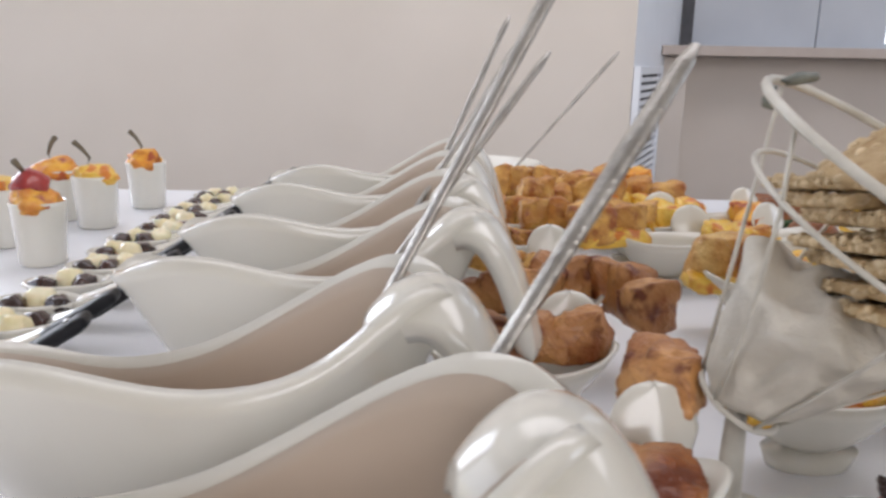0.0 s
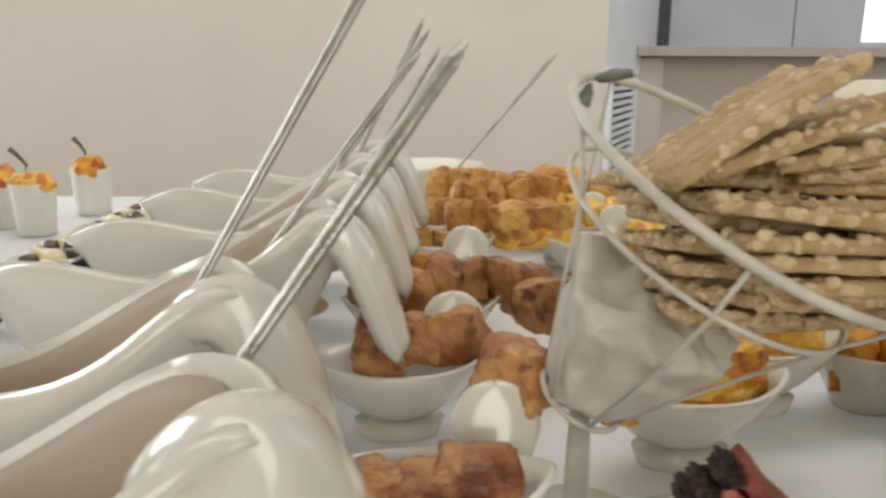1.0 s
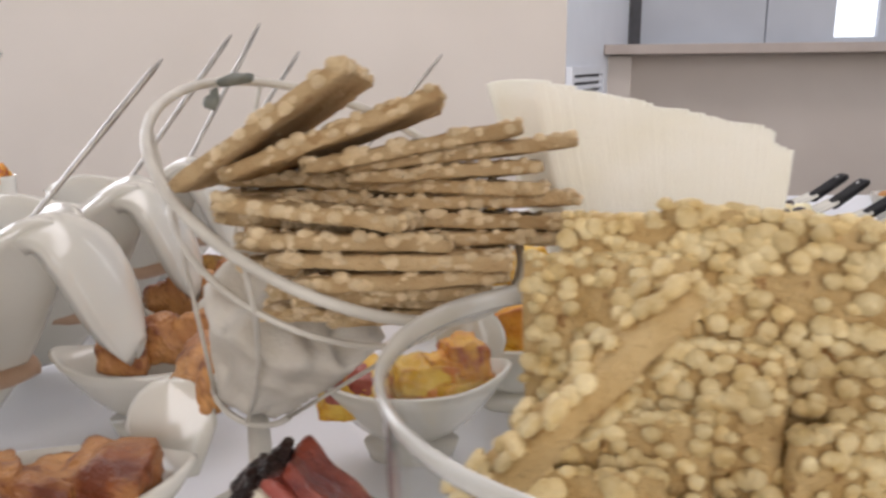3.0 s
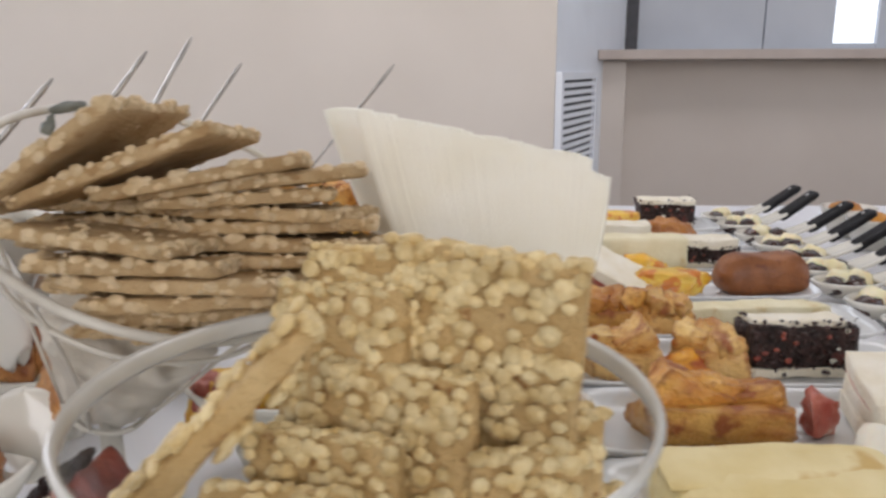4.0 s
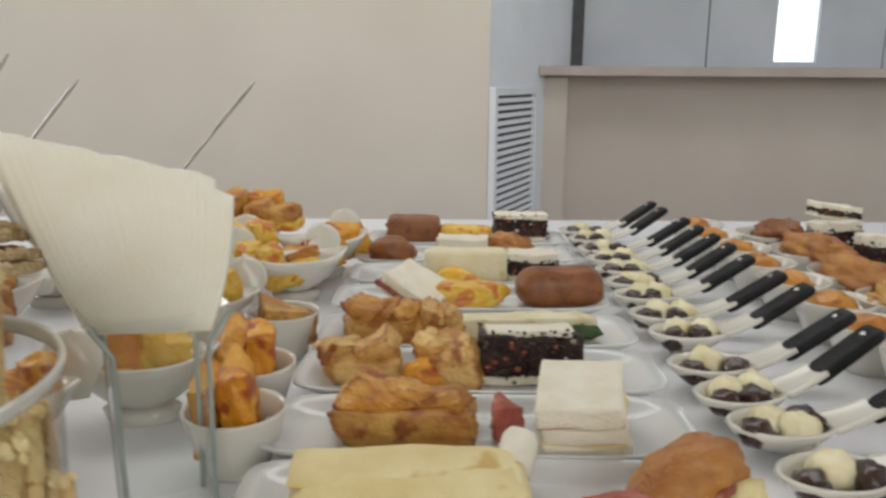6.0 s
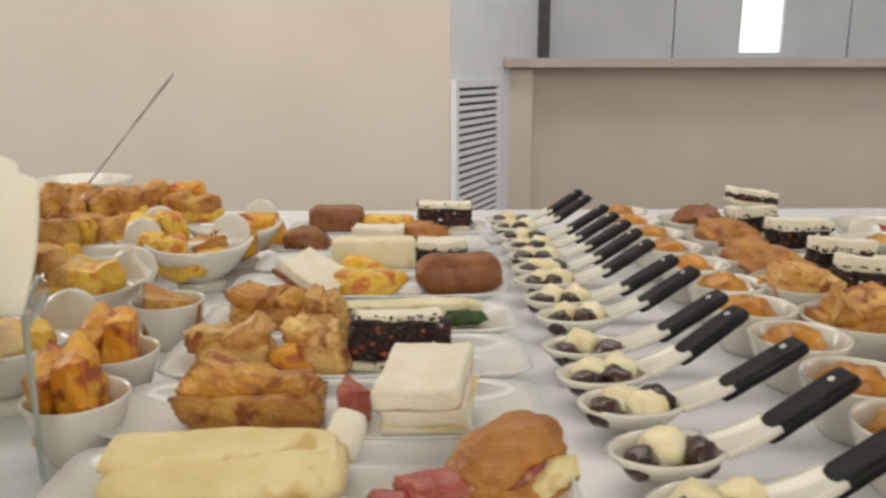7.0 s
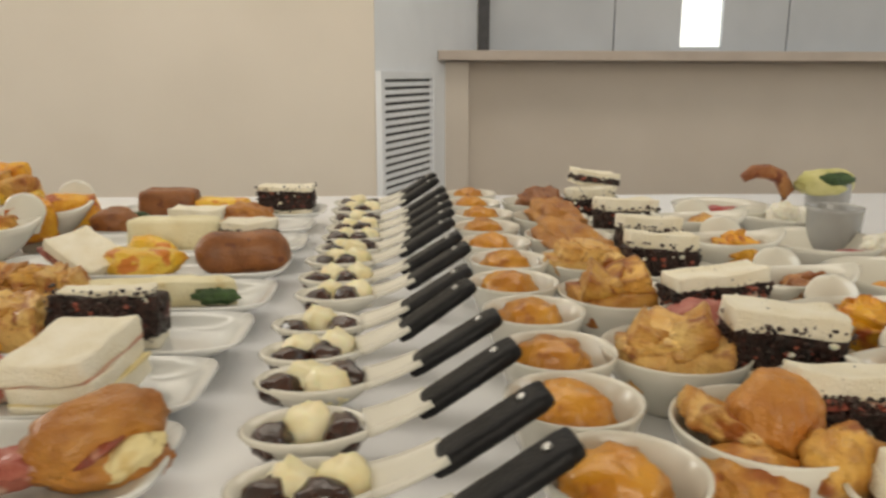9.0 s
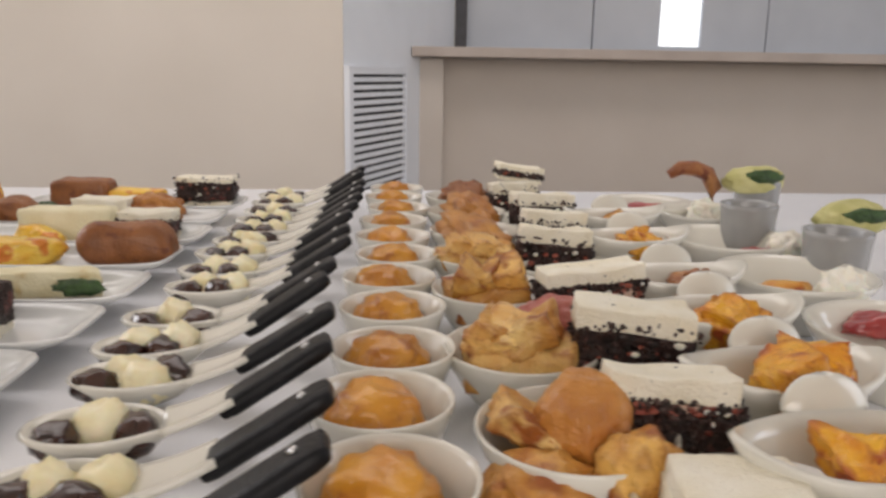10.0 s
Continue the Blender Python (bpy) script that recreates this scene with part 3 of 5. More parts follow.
def wave_handle(u, v):
    # a broad strap that rises out of the near rim, turns over and hangs down with a free end
    q = 2 * u - 1
    x = -0.003 + 0.0425 * v ** 0.9
    z = 0.1215 - (68.0 if x > 0.0095 else 60.0) * (x - 0.0095) ** 2
    w = (0.006 + 0.020 * min(1.0, v / 0.5) ** 0.75) * math.sqrt(max(0.004, 1 - (max(0.0, v - 0.62) / 0.38) ** 2.4))
    return (x - 0.004 * q * q * v, -0.006 * (1 - v) + q * w, z - 0.008 * q * q * (1 - 0.5 * v))


def wave_inside_shade(u, v):
    # a layer just within the wall, short of the lip; its colour carries shade
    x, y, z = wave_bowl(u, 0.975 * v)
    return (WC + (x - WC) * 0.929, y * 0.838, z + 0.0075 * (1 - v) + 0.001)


def waved_bowl(at):
    t = thing("waved_bowl", "tall white porcelain bowl with a wavy rim and a curled handle", "bowl", "waved bowls", at)
    part("body", sheet(wave_bowl, 72, 18, 0.0058, wrap=True), PORCELAIN, t)
    part("lining", sheet(wave_inside_shade, 72, 18, 0.0008, wrap=True), INSIDE_SHADE, t, "inside of the bowl in a darker beige that carries its shade")
    part("handle", sheet(wave_handle, 18, 48, 0.0100), PORCELAIN, t, "broad porcelain handle that curls over and hangs down")
    return t


def oblong_plate(at, w=0.25, d=0.083):
    t = thing("oblong_plate", "oblong white glossy plate with a raised lip", "plate", "oblong plates", at)

    def fn(u, v):
        th = 2 * math.pi * u
        c, s = math.cos(th), math.sin(th)
        k = (abs(c) ** 6 + abs(s) ** 6) ** (-1 / 6)
        return (w / 2 * v * k * c, d / 2 * v * k * s, 0.012 + 0.011 * max(0.0, (v - 0.74) / 0.26) ** 1.6)
    part("plate", sheet(fn, 64, 14, 0.0022, wrap=True), PLATE, t)
    part("foot", slab(-w * 0.34, w * 0.34, -d * 0.26, d * 0.26, 0.0, 0.0105, 0.002), PLATE, t)
    return t


# ---- wave bowls with long spoons ----
waves = None
WAVES = ((0.151, 0.013, 2), (0.248, -0.015, 0), (0.372, 0.002, -1), (0.480, 0.001, 2), (0.590, 0.001, -2), (0.700, 0.008, 1))
for i, (y, dx, turn) in enumerate(WAVES):
    m = pose(dx, y, TOP, 0, 0, turn)
    if waves is None:
        waves = waved_bowl(m)
    else:
        again(waves, m)
    single("dip", lump(0.066, 0.029, 0.012, i, 0.06), BOWL_DIP, pose(dx - 0.074, y, TOP + 0.046), "pale creamy dip inside a waved bowl", "dip", "dips")
    for k, (tx, ty) in enumerate(((-0.050, 0.012), (-0.086, 0.008), (-0.030, 0.004))):
        single("tomato_piece", lump(0.008, 0.006, 0.005, i + 3 * k, 0.2, sub=2), BEET, pose(dx + tx, y + ty, TOP + 0.057), "small red tomato piece on the dip", "tomato", "tomato pieces")


def long_spoon(base, tip, thick=0.0024):
    b, t = Vector(base), Vector(tip)
    sp = thing("serving_spoon", "long thin steel serving spoon leaning out of a bowl", "spoon", "serving spoons")
    d = (t - b)
    part("shaft", tube([b + d * k for k in (0, 0.2, 0.5, 0.8, 0.96, 1.0)], [thick * 0.8, thick * 0.8, thick, thick * 1.35, thick * 1.25, thick * 0.6], 10, 0.55), STEEL, sp)
    part("spoon_bowl", lump(0.013, 0.009, 0.004, 1, 0.02, sub=2), STEEL, sp, at=Matrix.Translation(b - d.normalized() * 0.004))
    return sp


long_spoon((-0.034, 0.156, 0.806), (0.073, 0.235, 0.956), 0.0030)
long_spoon((-0.056, 0.228, 0.804), (0.0615, 0.315, 1.020), 0.0030)
long_spoon((-0.063, 0.352, 0.803), (0.0541, 0.4256, 0.9558), 0.0026)
long_spoon((-0.054, 0.471, 0.803), (0.0576, 0.557, 0.9735), 0.0026)
long_spoon((-0.036, 0.580, 0.803), (0.051, 0.676, 0.988), 0.0026)
long_spoon((-0.034, 0.682, 0.803), (0.0648, 0.779, 0.966), 0.0026)
long_spoon((0.066, 0.950, 0.800), (0.206, 0.958, 0.965), 0.0034)
far_bowl = thing("serving_bowl", "plain round white porcelain serving bowl at the back", "bowl", at=pose(0.055, 0.995, TOP))
part("bowl", lathe([(0, 0), (0.035, 0), (0.037, 0.003), (0.050, 0.03), (0.068, 0.072), (0.0685, 0.075), (0.066, 0.075), (0.047, 0.032), (0.030, 0.008), (0, 0.006)], 48), PORCELAIN, far_bowl)

# ---- tasting dishes with browned rolls, beside the wave bowls ----
dish = None
DISHES = [(0.058, 0.262, 4), (0.044, 0.393, 6), (0.054, 0.486, 4), (0.056, 0.585, 4), (0.066, 0.680, 2), (0.070, 0.770, 4), (0.078, 0.860, 3),
          (0.190, 0.362, 2), (0.252, 0.424, 4), (0.246, 0.556, 4), (0.205, 0.690, 4), (0.196, 0.765, 4), (0.200, 0.870, 4), (0.300, 0.705, 20), (0.312, 0.800, 20)]
for x, y, turn in DISHES:
    m = pose(x, y, TOP, 0, 0, turn)
    if dish is None:
        dish = tasting_dish(m)
    else:
        again(dish, m)
def pieces(name, at, a, b, c, seed, mt, label, category, group, count, base=None):
    # one baked bite, torn into a few crusty lumps that stick together
    rn = random.Random(seed)
    t = thing(name, label, category, group, at)
    for k in range(count):
        f = (k - (count - 1) / 2) / count
        part("lump", crust(2.3 * a / count, 2 * b * rn.uniform(0.75, 1.0), 1.9 * c * rn.uniform(0.75, 1.08), seed * 7 + k, 0.18, 0.0022, 12, rn.uniform(0.40, 0.65)), mt, t, "crusty lump",
             at=pose(2 * a * f, rn.uniform(-0.1, 0.1) * b, 0, rn.uniform(-8, 8), rn.uniform(-8, 8), rn.uniform(-18, 18)))
    if base:
        part("filling", crust(2.2 * a, 2.1 * b, 0.8 * c, seed + 3, 0.12, 0.0016, 11, 0.3), base, t, "soft yellow filling under the crust", at=pose(0, -0.002, -0.002))
    return t


ROLLS = [(0.060, 0.252, 0.790, 0.036, 0.018, 0.017, 15), (0.054, 0.394, 0.797, 0.034, 0.015, 0.016, 12), (0.101, 0.319, 0.808, 0.0140, 0.018, 0.019, -30),
         (0.036, 0.488, 0.796, 0.026, 0.016, 0.018, 6), (0.088, 0.498, 0.802, 0.030, 0.018, 0.020, 4), (0.126, 0.478, 0.796, 0.020, 0.017, 0.024, -60),
         (0.048, 0.585, 0.792, 0.032, 0.015, 0.014, 5), (0.050, 0.678, 0.790, 0.026, 0.014, 0.013, 3), (0.108, 0.710, 0.804, 0.034, 0.018, 0.020, -10),
         (0.066, 0.780, 0.795, 0.020, 0.018, 0.018, 0), (0.106, 0.812, 0.806, 0.030, 0.018, 0.022, 18), (0.158, 0.842, 0.806, 0.034, 0.018, 0.020, -16),
         (0.090, 0.890, 0.806, 0.036, 0.020, 0.022, -12)]
for i, (x, y, z, a, b, c, turn) in enumerate(ROLLS):
    pieces("savoury_roll", pose(x, y, z + 0.005 - 0.65 * c, 0, 0, turn), a, 0.80 * b, 0.78 * c, i + 1, ROLL if y < 0.56 else PASTRY, "browned crusty savoury roll in a white dish", "roll", "savoury rolls", 3 if a > 0.024 else 2 if a > 0.0175 else 1)
BITES = [(0.182, 0.358, 0.792, 0.028, 0.015, 0.016, 10, YELLOW), (0.212, 0.366, 0.796, 0.016, 0.012, 0.012, 40, OMELETTE), (0.158, 0.356, 0.790, 0.012, 0.010, 0.012, 0, HAM),
         (0.236, 0.420, 0.796, 0.022, 0.014, 0.016, -20, OMELETTE), (0.266, 0.424, 0.794, 0.016, 0.014, 0.014, 30, YELLOW), (0.226, 0.566, 0.800, 0.034, 0.018, 0.018, -6, PASTRY_PALE), (0.262, 0.552, 0.800, 0.018, 0.016, 0.016, 30, YELLOW),
         (0.236, 0.772, 0.800, 0.026, 0.018, 0.018, 10, YELLOW), (0.180, 0.760, 0.802, 0.028, 0.018, 0.020, -15, PASTRY), (0.226, 0.925, 0.802, 0.020, 0.016, 0.018, 0, OMELETTE),
         (0.168, 0.905, 0.806, 0.036, 0.022, 0.022, -20, PASTRY), (0.160, 0.725, 0.800, 0.026, 0.016, 0.018, 15, YELLOW), (0.262, 0.700, 0.796, 0.020, 0.014, 0.012, 12, YELLOW), (0.150, 0.690, 0.806, 0.030, 0.018, 0.020, 25, PASTRY),
         (0.240, 0.880, 0.806, 0.034, 0.018, 0.018, -12, PASTRY), (0.200, 0.840, 0.800, 0.024, 0.016, 0.012, 12, YELLOW), (0.108, 0.930, 0.806, 0.034, 0.022, 0.022, 12, PASTRY)]
for i, (x, y, z, a, b, c, turn, mt) in enumerate(BITES):
    pieces("pastry_bite", pose(x, y, z - 0.75 * c, 0, 0, turn), a, b, c, i + 31, mt, "golden baked pastry bite in a white dish", "pastry", "pastry bites", 2, YELLOW if mt is not YELLOW else None)
ham_bowl = thing("ham_bowl", "small white porcelain bowl holding rolled ham", "bowl", at=pose(0.158, 0.226, TOP))
part("bowl", lathe([(0, 0), (0.018, 0), (0.020, 0.002), (0.030, 0.020), (0.036, 0.040), (0.0355, 0.042), (0.0340, 0.0415), (0.027, 0.020), (0.017, 0.006), (0, 0.005)], 44), PORCELAIN, ham_bowl)
ham = thing("ham_roll", "layered cured ham wedge with a dark peppered edge in a bowl", "ham", at=pose(0.165, 0.214, TOP + 0.058, 0, 45, -6))
for k, (mt, z, h, x, nm, lb) in enumerate(((DARK_HAM, -0.014, 0.009, 0.002, "slice", ""), (BREAD, -0.0045, 0.0040, 0.000, "fat", "pale fat layer"), (HAM, 0.0000, 0.0060, 0.001, "slice", ""),
                                           (DARK_HAM, 0.0065, 0.0065, 0.003, "slice", ""))):
    part(nm, loaf(0.044, 0.021, h, 0.0016, 20 + k, 0.0017, 80, 11, 0.001), mt, ham, lb, at=pose(x, 0.001 * k, z))
for k, (z, a) in enumerate(((-0.008, 0.004), (-0.001, 0.005), (0.006, 0.004))):
    part("crust", chunk(0.0036, 0.010, a, 8 + k, 9, 0.28, 3.5), TAPENADE, ham, "dark peppered crust", at=pose(-0.0215, 0.000, z))

# ---- wire basket with crackers ----
basket = thing("wire_basket", "tilted conical wire basket lined with pale paper, full of crackers", "basket")
BC, BAX = Vector((0.1743, 0.269, 0.9085)), Vector((0.43, -0.30, 0.85)).normalized()
bx1 = BAX.cross(Vector((0, 1, 0))).normalized()
by1 = BAX.cross(bx1).normalized()


def cone_at(th, k):
    r = 0.0705 * (1 - 0.74 * k ** 0.9)
    return BC - BAX * 0.112 * k + (bx1 * math.cos(th) + by1 * math.sin(th)) * r


for k, rad in ((0.0, 0.0019), (0.22, 0.0012), (1.0, 0.0014)):
    part("ring", tube([cone_at(2 * math.pi * i / 48, k) for i in range(49)], rad, 8, ends=False), WIRE, basket, "round wire ring")
for i in range(6):
    th = 2 * math.pi * (i + 0.3) / 6
    part("upright", tube([cone_at(th + 0.35 * k, k) for k in (0, 0.25, 0.5, 0.75, 1.0)], 0.0009, 6), WIRE, basket)


def liner_at(u, v):
    # a crumpled wad of paper that fills the lower half of the basket
    th = 2 * math.pi * u
    top = min(1.0, v / 0.35)
    k = 0.54 + 0.43 * max(0.0, (v - 0.35) / 0.65) - 0.10 * (1 - top) + 0.03 * math.sin(3 * th)
    c = BC - BAX * 0.112 * k
    q = Vector((math.cos(th) * top, math.sin(th) * top, 2.2 * v))
    crease = 0.6 - abs(noise.noise(q * 1.7)) * 2.4 + 0.35 * abs(noise.noise(q * 4.0))
    return c + (cone_at(th, k) - c) * top * (0.84 + 0.16 * crease) + BAX * 0.010 * crease * (1 - v)


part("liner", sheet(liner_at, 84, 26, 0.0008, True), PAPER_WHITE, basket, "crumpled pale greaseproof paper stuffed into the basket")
foot = BC - BAX * 0.112
part("foot", lathe([(0, 0), (0.030, 0), (0.030, 0.004), (0.006, 0.008), (0.004, foot.z - TOP + 0.004), (0, foot.z - TOP + 0.004)], 24), WIRE, basket, at=pose(foot.x, foot.y, TOP))


part("ornament", chunk(0.0062, 0.0026, 0.0022, 3, 9, 0.2, 3.0, 3), TAG, basket, "small grey tag tied to the rim", at=pose(0.130, 0.290, 0.9455, 0, -10, 10))
part("ornament", chunk(0.0022, 0.0016, 0.0045, 6, 9, 0.3, 3.0, 3), TAG, basket, "small grey-green leaf tied to the rim", at=pose(0.120, 0.292, 0.938, 0, 20, 10))


def cracker(at, w, d, seed, grains=120, group="stacked crackers", mat=GRAIN, size=0.0015, th=0.0052, label="thin brown cracker with puffed grains along its edges"):
    rnd = random.Random(seed)
    t = thing("cracker", label, "cracker", group, at)
    part("slab", loaf(w, d, th, 0.0016, seed, 0.0009, 120, 9), CRACKER, t)
    spots = []
    for _ in range(grains):
        s = size * rnd.uniform(0.6, 1.35)
        x, y = rnd.uniform(-0.48, 0.48) * w, rnd.uniform(-0.48, 0.48) * d
        if rnd.random() < 0.45:
            if rnd.random() < 0.5:
                y = (0.49 if rnd.random() < 0.5 else -0.49) * d
            else:
                x = (0.49 if rnd.random() < 0.5 else -0.49) * w
        z = th * rnd.choice((0.35, 0.5, 0.65, 0.9))
        spots.append((x, y, z, s * 1.4, s * 0.8, s * 1.0, rnd.uniform(-0.3, 0.3) if abs(y) > 0.48 * d else rnd.uniform(0, 3.1)))
    scatter("grain_coating", spots, mat, t, "puffed pale grains")
    return t


# front stack, then the stack behind it, then the slanted ones on top
for i, (x, y, z, w, rx, ry, rz) in enumerate((
        (0.172, 0.238, 0.9020, 0.056, -9, 6, -6), (0.179, 0.240, 0.8925, 0.060, -10, 3, 4), (0.194, 0.242, 0.8860, 0.072, -10, 1, -3), (0.194, 0.244, 0.8790, 0.064, -11, -1, 5),
        (0.204, 0.274, 0.9090, 0.066, -9, -1, 12), (0.212, 0.280, 0.9030, 0.070, -9, 1, -8), (0.216, 0.282, 0.8970, 0.074, -10, 0, 6), (0.221, 0.278, 0.8910, 0.074, -10, 1, -4),
        (0.225, 0.276, 0.8850, 0.076, -10, 2, 8), (0.210, 0.272, 0.9160, 0.076, -8, -4, 14), (0.196, 0.262, 0.9190, 0.070, -8, -9, 10),
        (0.176, 0.252, 0.9245, 0.070, -8, -20, 4), (0.158, 0.244, 0.9290, 0.062, -6, -34, 2), (0.188, 0.252, 0.8725, 0.060, -10, 0, 8), (0.196, 0.268, 0.8660, 0.056, -10, 1, -6), (0.190, 0.272, 0.8590, 0.050, -10, 0, 10),
        (0.157, 0.278, 0.9063, 0.052, -9, 2, 5), (0.160, 0.281, 0.8993, 0.050, -9, 0, -6),
        (0.162, 0.262, 0.8950, 0.050, -9, 4, -4), (0.166, 0.264, 0.8865, 0.054, -10, 2, 6), (0.168, 0.266, 0.8780, 0.050, -9, 3, -5), (0.170, 0.268, 0.8695, 0.046, -10, 1, 8), (0.166, 0.270, 0.8610, 0.040, -9, 2, 0))):
    cracker(pose(x, y, z, rx, ry, rz), w, 0.066, 100 + i, 260)

# ---- glass of nut crackers ----
GX, GY = 0.264, 0.156
tumbler = thing("glass_jar", "wide clear glass jar holding nut crackers", "jar", at=pose(GX, GY, TOP))
part("wall", lathe([(0.0696, 0.131), (0.064, 0.003)], 64), GLASS, tumbler, "clear glass wall")
part("bottom", lathe([(0, 0), (0.062, 0), (0.064, 0.003), (0.063, 0.008), (0, 0.008)], 48), GLASS, tumbler, "thick glass bottom")
part("rim", lathe([(0.0690, 0.1290), (0.0706, 0.1310), (0.0711, 0.1335), (0.0701, 0.1350), (0.0688, 0.1335), (0.0685, 0.1300)], 72, True), GLASS_RIM, tumbler, "thick pale glass rim")


def nut_cracker(at, w, h, seed, grains, mat=CRACKER_GOLD):
    rnd = random.Random(seed)
    t = thing("nut_cracker", "golden cracker covered with pale nuts, standing in the glass jar", "cracker", "nut crackers", at)
    part("slab", loaf(w, 0.006, h, 0.0025, seed, 0.0013, 90, 11), mat, t)
    spots = []
    for _ in range(grains):
        s = rnd.uniform(0.0016, 0.0029)
        side = -1 if rnd.random() < 0.7 else 1
        spots.append((rnd.uniform(-0.48, 0.48) * w, side * (0.0035 + rnd.uniform(0, 0.0012)), rnd.uniform(0.02, 0.985) * h, s * 1.15, s * 0.62, s, 0))
    for _ in range(grains // 6):
        s = rnd.uniform(0.0015, 0.0026)
        spots.append((rnd.uniform(-0.48, 0.48) * w, rnd.uniform(-0.002, 0.002), h * rnd.uniform(0.985, 1.0), s, s * 0.8, s * 0.8, 0))
    scatter("nut_coating", spots, NUTGRAIN, t, "pale nut halves")
    return t


for i, (x, y, w, h, rx, ry, rz) in enumerate((
        (0.283, 0.172, 0.060, 0.152, -5, 2, -27), (0.266, 0.172, 0.056, 0.150, -8, -3, -25), (0.254, 0.168, 0.048, 0.140, -9, -6, -30), (0.262, 0.154, 0.054, 0.122, -12, -3, -27),
        (0.252, 0.146, 0.048, 0.106, -12, -6, -22), (0.262, 0.130, 0.052, 0.090, -14, -2, -29), (0.240, 0.128, 0.048, 0.098, -18, -8, -20), (0.304, 0.150, 0.034, 0.104, -6, 3, 20), (0.303, 0.172, 0.036, 0.110, -4, 2, -25), (0.306, 0.140, 0.026, 0.088, -8, 4, 30))):
    nut_cracker(pose(x, y, TOP + 0.012, rx, ry, rz), w, h, 300 + i, int(760 * w * h / 0.0105))

nut_cracker(pose(0.303, 0.196, TOP + 0.012, 6, 3, -8), 0.034, 0.108, 341, 14, CRACKER)
nut_cracker(pose(0.314, 0.176, TOP + 0.012, -2, 4, -18), 0.026, 0.086, 342, 90)
nut_cracker(pose(0.211, 0.128, TOP + 0.112, -44, 0, -84), 0.013, 0.066, 331, 60)

# ---- flared glass with a stack of paper napkins ----
holder = thing("napkin_glass", "square flared clear glass holding paper napkins", "glass", at=pose(0.306, 0.316, TOP, 0, 0, 30))


def square_tube(rings):
    bm = bmesh.new()
    vs = []
    for h, z in rings:
        ring = []
        for cx, cy in ((1, 1), (-1, 1), (-1, -1), (1, -1)):
            for k in range(5):
                a = math.atan2(cy, cx) + (k - 2) * 0.35
                r = h * 0.16
                ring.append(bm.verts.new((cx * (h - r) + r * math.cos(a), cy * (h - r) * 0.7 + r * math.sin(a), z)))
        vs.append(ring)
    for a, b in zip(vs, vs[1:]):
        for i in range(len(a)):
            j = (i + 1) % len(a)
            bm.faces.new((a[i], a[j], b[j], b[i]))
    bmesh.ops.recalc_face_normals(bm, faces=bm.faces[:])
    return bm


part("wall", square_tube([(0.022, 0), (0.023, 0.094), (0.033, 0.110)]), GLASS, holder, "clear square glass wall")
for cx, cy in ((1, 1), (-1, 1), (-1, -1), (1, -1)):
    part("corner", tube([(cx * 0.0208, cy * 0.0143, 0.001), (cx * 0.0214, cy * 0.0147, 0.060), (cx * 0.0218, cy * 0.0150, 0.092), (cx * 0.0312, cy * 0.0215, 0.109)], 0.0013, 8), GLASS_EDGE, holder, "greenish glass corner")
part("rim", square_tube([(0.0329, 0.1098), (0.0336, 0.1105), (0.0331, 0.1112)]), GLASS, holder, "pale glass rim")
napkins = thing("napkin_stack", "thick fan of folded cream paper napkins standing in the glass", "napkins", at=pose(0.304, 0.310, TOP + 0.085))
FAN_TOP = Vector((-0.056, -0.010, 0.109)), Vector((0.047, -0.005, 0.087))
FAN_LOW = Vector((-0.026, 0.004, 0.012)), Vector((0.034, -0.008, 0.017))
FAN_BACK = Vector((-0.019, 0.024, 0.002))


def napkin_sheet(f, seed):
    """One folded napkin of the fan, at the share f of its width: a thin soft pad, squeezed at the foot."""
    rnd = random.Random(seed)
    top = FAN_TOP[0].lerp(FAN_TOP[1], f) + Vector((0, rnd.uniform(-0.0002, 0.0002), rnd.uniform(-0.0010, 0.0010) - (0.006 if f > 0.93 else 0.0)))
    low = FAN_LOW[0].lerp(FAN_LOW[1], f)
    bow = rnd.uniform(-0.0001, 0.0001) + 0.006 * (0.5 - f)

    def fn(u, v):
        p = low.lerp(top, v) + FAN_BACK * u * (0.55 + 0.45 * v)
        return p + Vector((-bow * math.sin(math.pi * v), -0.0012 * math.sin(math.pi * u), -0.003 * u * u * v))
    return sheet(fn, 6, 10, 0.0029)


for i in range(64):
    part("napkin", napkin_sheet(i / 63, i), PAPER, napkins)

# ---- oblong plates of sandwiches and pastries ----
plate = None
for y, dx in ((0.288, 0.0), (0.372, -0.004), (0.458, 0.0), (0.545, 0.002), (0.640, 0.0), (0.730, 0.004), (0.820, 0.0), (0.915, 0.004)):
    m = pose(0.472 + dx, y, TOP)
    if plate is None:
        plate = oblong_plate(m)
    else:
        again(plate, m)
ON = TOP + 0.0135


